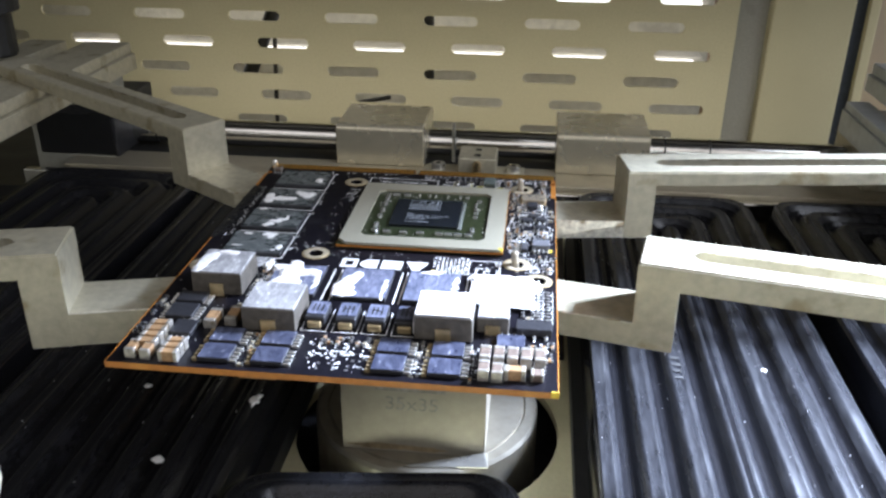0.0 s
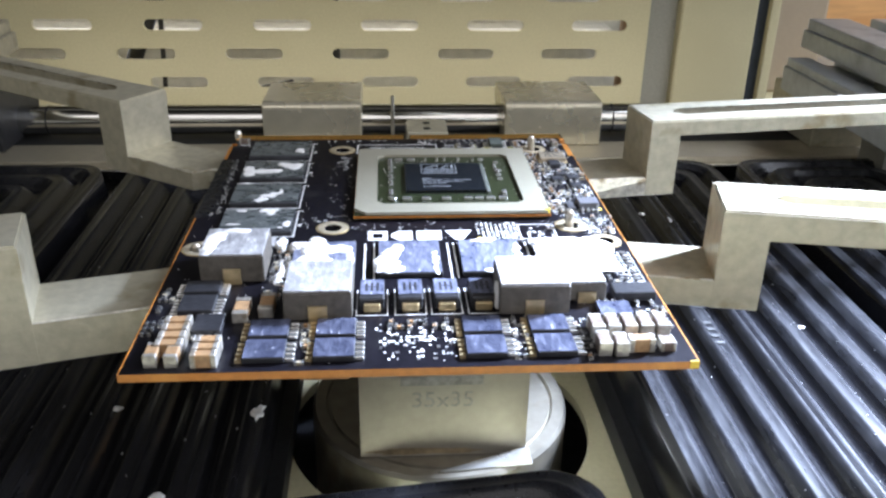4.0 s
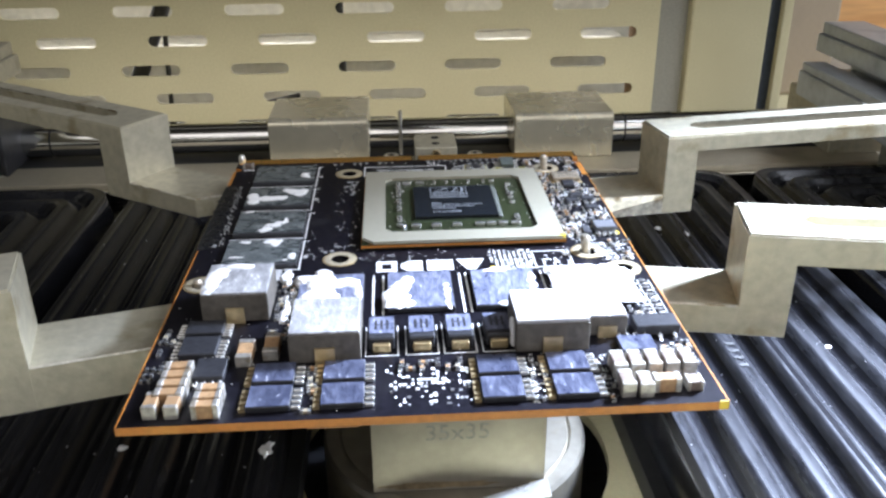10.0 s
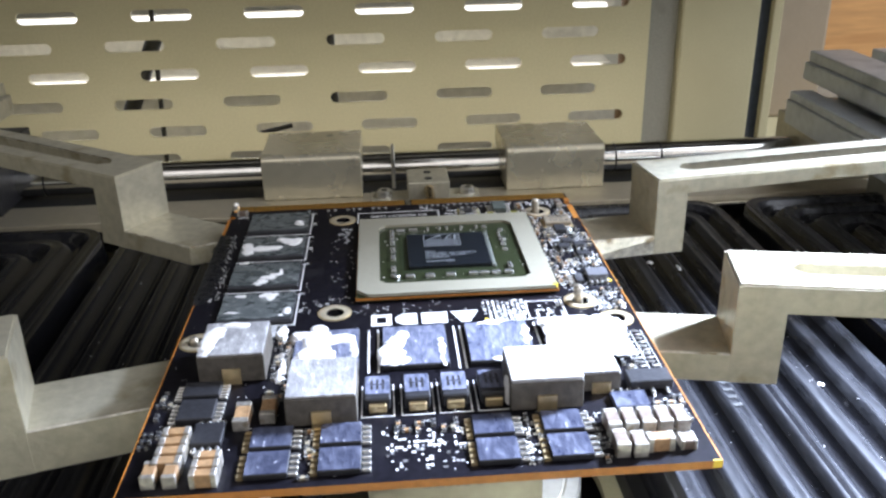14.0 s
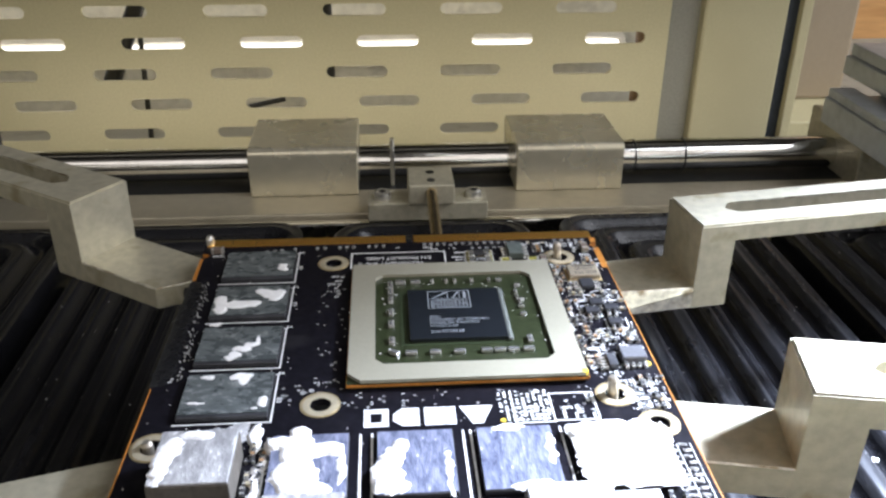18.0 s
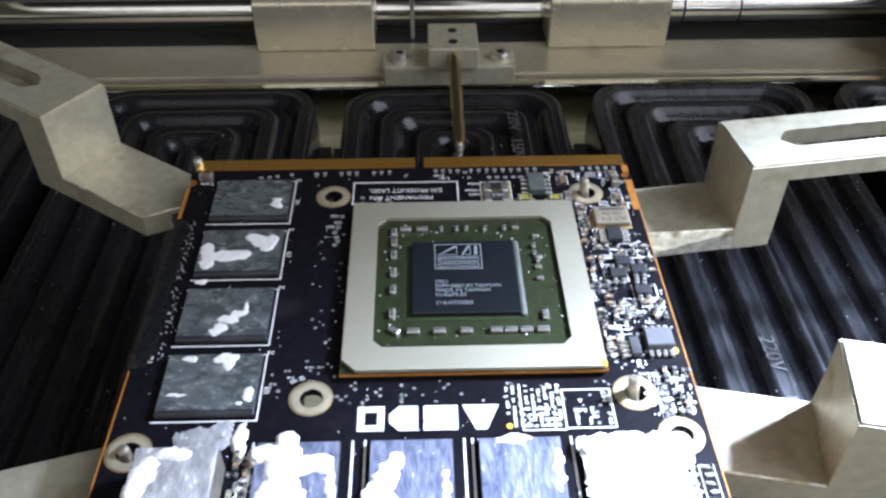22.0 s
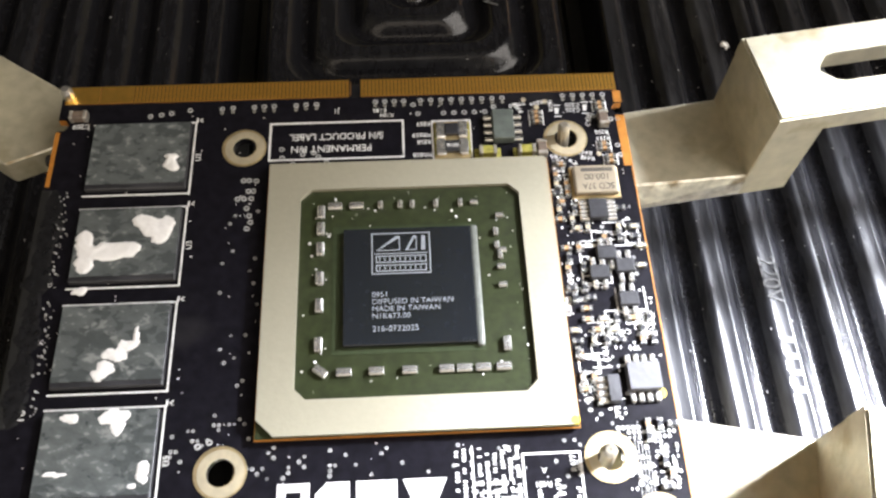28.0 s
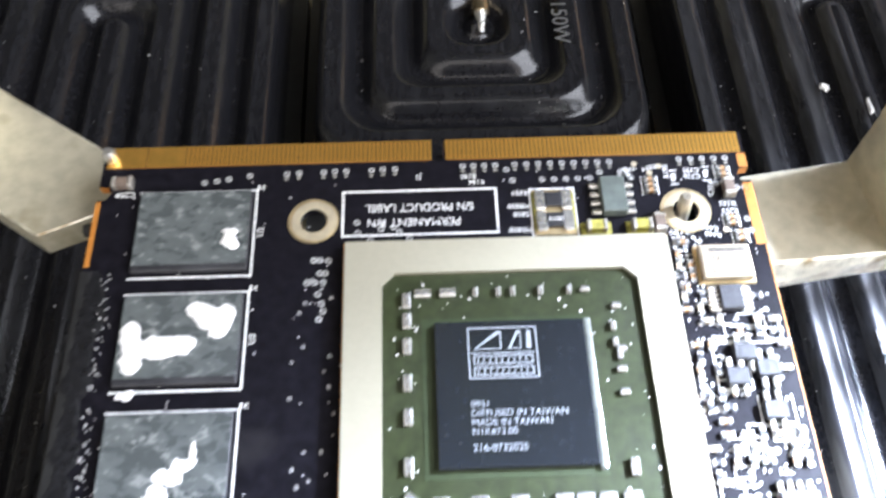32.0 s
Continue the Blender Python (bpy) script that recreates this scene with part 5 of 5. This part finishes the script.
# two columns of tinned pads beside the pasted chip
pad_me = to_mesh("tinned_pad", boxed(-0.055, 0.055, -0.026, 0.026, 0, 0.02, bevel=0.012, steps=1), TIN)
for k in range(11):
    for x in (2.47, 2.65):
        lay("tinned_pad", pad_me, board, spot_at(x + (0.012 if k % 2 else -0.012), 2.14 + 0.115 * k, 0, 10 if k % 2 else -10))
bm = bmesh.new()
for x in (2.38, 2.56, 2.74):
    box(bm, x - 0.007, x + 0.007, 2.10, 3.32, 0, 0.003)
for k in range(5):
    box(bm, 2.30 + 0.035 * k, 2.306 + 0.035 * k, 3.98, 4.62 - 0.02 * k, 0, 0.002)
part("printed_bar", bm, FADED, board, "fine white printed lines")

# readable part numbers beside the connector end and along the edge
for words, x, y, turn in (("R4060", 1.98, 6.44, 180), ("R4045", 1.97, 6.32, 180), ("Q4010", 1.86, 6.49, 90), ("R287", 1.80, 6.08, 90), ("R4056", 2.77, 6.08, 180), ("R4054", 2.31, 6.03, 180),
                          ("R4042", 2.75, 6.01, 180), ("Q4014", 2.34, 5.955, 180), ("C4013", 2.74, 5.935, 180), ("C4014R4055", 2.46, 5.885, 180), ("R4050", 2.76, 5.855, 180), ("Q4008", 2.39, 5.81, 180),
                          ("TP3", 2.54, 5.69, 180), ("C463", 2.16, 5.50, 90), ("TP2", 2.20, 4.84, 90), ("JTAG", 1.95, 5.33, 205), ("JTAG", 1.97, 5.24, 205), ("JTAG", 1.99, 5.15, 205), ("R477", 1.64, 4.28, 90),
                          ("R480", 1.71, 4.22, 90), ("R479", 1.46, 4.03, 90), ("R481", 1.36, 4.19, 180), ("A", 1.32, 4.34, 180), ("B", 0.92, 4.60, 180),
                          ("R185", -0.31, 9.17, 180), ("R184", -0.22, 9.09, 180), ("R859", 0.26, 8.925, 180), ("MR859", 0.27, 8.75, 180), ("R858", 0.26, 8.64, 180), ("MR858", 0.27, 8.44, 180),
                          ("TP850", 1.53, 9.23, 195), ("R863", 1.50, 9.05, 120), ("R834", 1.77, 9.24, 195), ("R190", 1.90, 9.04, 90), ("C325", 2.26, 9.17, 180), ("C326", 2.26, 9.085, 180),
                          ("C324", 2.36, 8.78, 80), ("R252", 2.59, 8.71, 180), ("R253", 2.60, 8.61, 180), ("R447", 2.34, 8.38, 170), ("R448", 2.36, 8.295, 170), ("C85", 1.93, 8.35, 180), ("Y1", 2.13, 8.25, 180)):
    lettering("part_number", words, SILK, board, spot_at(x, y, 0.002, turn), 0.088, "small white printed part number")
label = lettering("part_number", "R100", SILK, socket, spot_at(0.455, 8.475, 0.0712), 0.075, "printed resistor value")


def pad_pair(x, y, rows, gap=0.075, wide=0.09, bars=True):
    """Rows of small soldered parts between two printed bars."""
    for k in range(rows):
        lay("tiny_capacitor", tan_me, board, spot_at(x, y - gap * k, 0))
    if bars:
        low, high = y - gap * (rows - 1) - 0.05, y + 0.05
        bm = boxed(x - wide - 0.008, x - wide + 0.008, low, high, 0, 0.003)
        part("printed_bar", box(bm, x + wide - 0.008, x + wide + 0.008, low, high, 0, 0.003), SILK, board)


for x, y in ((-1.67, 8.56), (-1.39, 8.55), (-1.66, 8.43), (-1.26, 8.49), (-1.20, 8.43), (-1.52, 8.33), (-1.09, 8.34), (-1.40, 8.47), (-2.41, 4.72), (-2.29, 4.76),
             (-2.19, 7.83), (-2.11, 7.83), (-2.02, 7.83), (-2.00, 7.94), (-2.06, 7.94), (-2.13, 8.10), (-2.06, 8.10), (-1.97, 8.09), (-2.07, 7.69), (-2.03, 7.58), (-2.01, 7.49), (-2.05, 7.40)):
    lay("plated_hole", hole_me, board, spot_at(x, y, 0.001))
pad_pair(1.66, 9.02, 3)
pad_pair(2.52, 9.14, 2)
pad_pair(2.50, 8.49, 2)
pad_pair(2.56, 8.29, 2)
pad_pair(1.90, 8.19, 1, bars=False)
for x, y in ((1.95, 9.05), (2.33, 9.09)):
    bm = bmesh.new()
    slab([(x - 0.03, y + 0.05), (x + 0.03, y + 0.05), (x + 0.012, y - 0.05), (x - 0.03, y - 0.05)], [], 0, 0.003, bm)
    box(bm, x - 0.05, x + 0.05, y + 0.085, y + 0.10, 0, 0.003)
    box(bm, x - 0.05, x + 0.05, y - 0.10, y - 0.085, 0, 0.003)
    part("printed_diode", bm, SILK, board, "white printed diode sign")
for x, y in ((0.98, 8.42), (1.48, 8.42)):
    part("flux_pad", boxed(x - 0.17, x + 0.17, y - 0.10, y + 0.05, 0, 0.02, bevel=0.008, steps=1), FLUX, board, "yellow flux-stained pads")
for x in (0.32, 0.75):
    part("flux_pad", boxed(x - 0.02, x + 0.02, 8.38, 8.88, 0.0205, 0.024), FLUX, socket)

for x, y, z, r in ((1.66, 4.80, 0.106, 0.05), (2.68, 5.10, 0.02, 0.06), (0.36, 3.93, 0.001, 0.04)):
    bm = bmesh.new()
    rod(bm, (x, y, z), (x, y, z + (0.058 if z > 0.1 else 0.012)), r, sides=12)
    part("yellow_dot", bm, YELLOW, board, "yellow paint dot")

# lit, translucent laminate corner coloured yellow
bm = boxed(W1 - 0.13, W1 + 0.003, NEAR - 0.003, NEAR + 0.035, -0.113, 0.003, bevel=0.01, steps=1)
part("yellow_dot", bm, YELLOW, board, "yellow patch for light glowing in the board's corner")
bm = boxed(-2.35, -1.72, 0.02, 0.10, -0.16, -0.118, bevel=0.012, steps=1)
part("splinter", bm, TAN, board, "tan splinter hanging under the near edge")

# ---- the graphics processor ----
GX, GY = -0.04, 6.49
gpu = part("processor_package", boxed(GX - 1.75, GX + 1.75, GY - 1.75, GY + 1.75, 0.03, 0.105), [GREEN], board, "square processor package with a pale metal stiffener ring")
part("solder_gap", boxed(GX - 1.68, GX + 1.68, GY - 1.68, GY + 1.68, 0.0, 0.03), FR4, gpu, "brown shadowed solder-ball layer")


def clipped(hw, c, cx=GX, cy=GY):
    return [(cx - hw + c, cy - hw), (cx + hw - c, cy - hw), (cx + hw, cy - hw + c), (cx + hw, cy + hw - c), (cx + hw - c, cy + hw), (cx - hw + c, cy + hw), (cx - hw, cy + hw - c), (cx - hw, cy - hw + c)]


part("stiffener", slab([(GX - 1.74, GY + 1.74), (GX - 1.74, GY - 1.55), (GX - 1.55, GY - 1.74), (GX + 1.70, GY - 1.74), (GX + 1.74, GY - 1.70), (GX + 1.74, GY + 1.70), (GX + 1.70, GY + 1.74)],
                       [clipped(1.345, 0.13)], 0.106, 0.16), STIFF, gpu, "pale nickel stiffener ring")
part("edge_band", slab([(GX - 1.76, GY - 1.76), (GX + 1.76, GY - 1.76), (GX + 1.76, GY + 1.76), (GX - 1.76, GY + 1.76)], [[(GX - 1.75, GY - 1.75), (GX + 1.75, GY - 1.75), (GX + 1.75, GY + 1.75), (GX - 1.75, GY + 1.75)]], 0.05, 0.092), FR4, gpu, "orange-brown laminate edge")
part("die", boxed(-0.85, 0.67, 5.74, 7.24, 0.11, 0.182, bevel=0.008, steps=1), SILICON, gpu, "mirror-dark silicon die")
part("underfill", slab([(-0.98, 5.66), (0.76, 5.66), (0.76, 7.31), (-0.98, 7.31)], [], 0.1055, 0.112), UNDERFILL, gpu, "pale underfill round the die")
part("underfill_fillet", boxed(0.672, 0.755, 5.70, 7.26, 0.11, 0.165, bevel=0.025, steps=2), surface("clear_underfill", (0.15, 0.16, 0.145), 0.14, vary=0.2, grain=900), gpu, "glossy grey underfill edge")
cap_me = to_mesh("chip_capacitor", boxed(-0.085, 0.085, -0.045, 0.045, 0, 0.055, bevel=0.01, steps=1), TIN)
small_cap_me = to_mesh("chip_capacitor", boxed(-0.05, 0.05, -0.03, 0.03, 0, 0.05, bevel=0.008, steps=1), TIN)
for x in (-0.84, -0.48, -0.11, 0.30, 0.50, 0.71, 0.94):
    lay("chip_capacitor", cap_me, gpu, spot_at(x, 5.45, 0.1055))
lay("chip_capacitor", cap_me, gpu, spot_at(-1.10, 5.47, 0.1055, -38))
for y in (7.52, 7.29, 7.01, 6.62, 6.27, 5.79):
    lay("chip_capacitor", cap_me, gpu, spot_at(-1.13, y, 0.1055, 90))
for x, r in ((-0.96, 0), (-0.70, 0)):
    lay("chip_capacitor", cap_me, gpu, spot_at(x, 7.60, 0.1055, r))
for x in (-0.41, -0.17, -0.02, 0.27, 0.57, 0.74):
    lay("chip_capacitor", small_cap_me, gpu, spot_at(x, 7.60, 0.1055, 90 if x < 0.6 else 0))
for y in (7.40, 7.17, 6.99, 6.92, 6.85, 6.70, 6.46):
    lay("chip_capacitor", small_cap_me, gpu, spot_at(0.98 + 0.03 * (int(y * 100) % 3), y, 0.1055, 90 if int(y * 100) % 2 else 0))
lay("chip_capacitor", cap_me, gpu, spot_at(1.00, 5.72, 0.1055, 90))

rng = random.Random(31)
specks = bmesh.new()
for _ in range(110):
    x, y, r = rng.uniform(GX - 1.3, GX + 1.3), rng.uniform(GY - 1.3, GY + 1.3), rng.choice((0.004, 0.006, 0.008, 0.012))
    if -1.0 < x < 0.78 and 5.64 < y < 7.32:
        continue
    box(specks, x - r, x + r, y - r * rng.uniform(0.6, 1.5), y + r, 0.105, 0.105 + r)
tagged(part("speck", specks, PASTE, gpu, "white specks on the package"), kind="stuff")

# plain shapes in place of the maker's mark, and the readable lines on the die
plate = bmesh.new()
slab([(-0.52, 6.62), (0.18, 6.62), (0.18, 7.17), (-0.52, 7.17)], [[(-0.505, 6.635), (0.165, 6.635), (0.165, 7.155), (-0.505, 7.155)]], 0, 0.002, plate)
for x0, x1 in ((-0.47, -0.18), (-0.12, 0.02), (0.07, 0.12)):
    slab([(x0, 6.93), (x1, 6.93), (x1, 7.12), (x1 - 0.04, 7.13)], [[(x0 + 0.035, 6.942), (x1 - 0.012, 6.942), (x1 - 0.012, 7.09), (x1 - 0.03, 7.09)]] if x1 - x0 > 0.1 else [], 0, 0.002, plate)
box(plate, -0.49, 0.15, 6.885, 6.897, 0, 0.002)
for y0, y1 in ((6.77, 6.865), (6.655, 6.745)):
    slab([(-0.47, y0), (0.13, y0), (0.13, y1), (-0.47, y1)], [[(-0.455, y0 + 0.015), (0.115, y0 + 0.015), (0.115, y1 - 0.015), (-0.455, y1 - 0.015)]], 0, 0.002, plate)
    for k in range(9):
        box(plate, -0.43 + 0.06 * k, -0.415 + 0.06 * k, y0 + 0.025, y1 - 0.025, 0, 0.002)
turned(plate, Matrix.Translation((0, 0, 0.1822)))
part("maker_mark", plate, MARK, gpu, "grey laser mark of plain shapes")
for k, (words, size) in enumerate((("0951", 0.095), ("DIFFUSED IN TAIWAN", 0.095), ("MADE IN TAIWAN", 0.095), ("N1K673.00", 0.095), ("216-0732025", 0.10))):
    y = (6.33, 6.24, 6.15, 6.06, 5.90)[k]
    lettering("laser_line", words, MARK, gpu, spot_at(-0.52, y, 0.1826), size, "small grey laser-marked words")

# ---- specks and flakes on the heaters ----
def flake(x, y, z, rx, ry, seed, label="pale torn flake lying on the heater plate"):
    root = thing("flake", x, y, z, label, "flake", "flakes on the heater plates")
    part("scrap", lump(x, y, z, rx, ry, 0.05, seed, 0.6, 20), PASTE, root)


flake(-3.67, 4.13, -3.60, 0.12, 0.22, 51.5)
flake(8.0, 6.79, -3.62, 0.07, 0.07, 52.5)
flake(6.84, 12.77, -3.55, 0.05, 0.17, 53.5)
flake(6.16, 13.2, -3.56, 0.09, 0.09, 54.5)
flake(-6.3, 4.38, -3.62, 0.08, 0.06, 55.5)
flake(-5.0, 1.9, -3.62, 0.12, 0.10, 56.5)
dust = bmesh.new()
rng = random.Random(12)
for _ in range(1500):
    x, y, r = rng.uniform(-9.4, 13), rng.uniform(-5, 17.5), rng.choice((0.004, 0.005, 0.006, 0.008, 0.010, 0.015))
    if x < 0 and rng.random() < 0.6:
        continue
    if -3.2 < x < 3.4 and y < 12:
        continue
    k = (x - 0.15) / COLUMN
    d = min((k - math.floor(k + 0.5) + 0.45) * COLUMN, (0.45 - (k - math.floor(k + 0.5))) * COLUMN)
    if d < 0.1:
        continue
    z = rib_height(d) + r * 0.4
    tips = [dust.verts.new((x + r * a, y + r * b * rng.uniform(0.7, 1.8), z + r * c)) for a, b, c in ((1, 0, 0), (0, 1, 0), (-1, 0, 0), (0, -1, 0), (0, 0, 1), (0, 0, -1))]
    for a in range(4):
        dust.faces.new((tips[a], tips[(a + 1) % 4], tips[4]))
        dust.faces.new((tips[(a + 1) % 4], tips[a], tips[5]))
ob = tagged(part("dust", dust, PASTE, None), "pale dust specks on the black heater plates", "dust", kind="stuff")
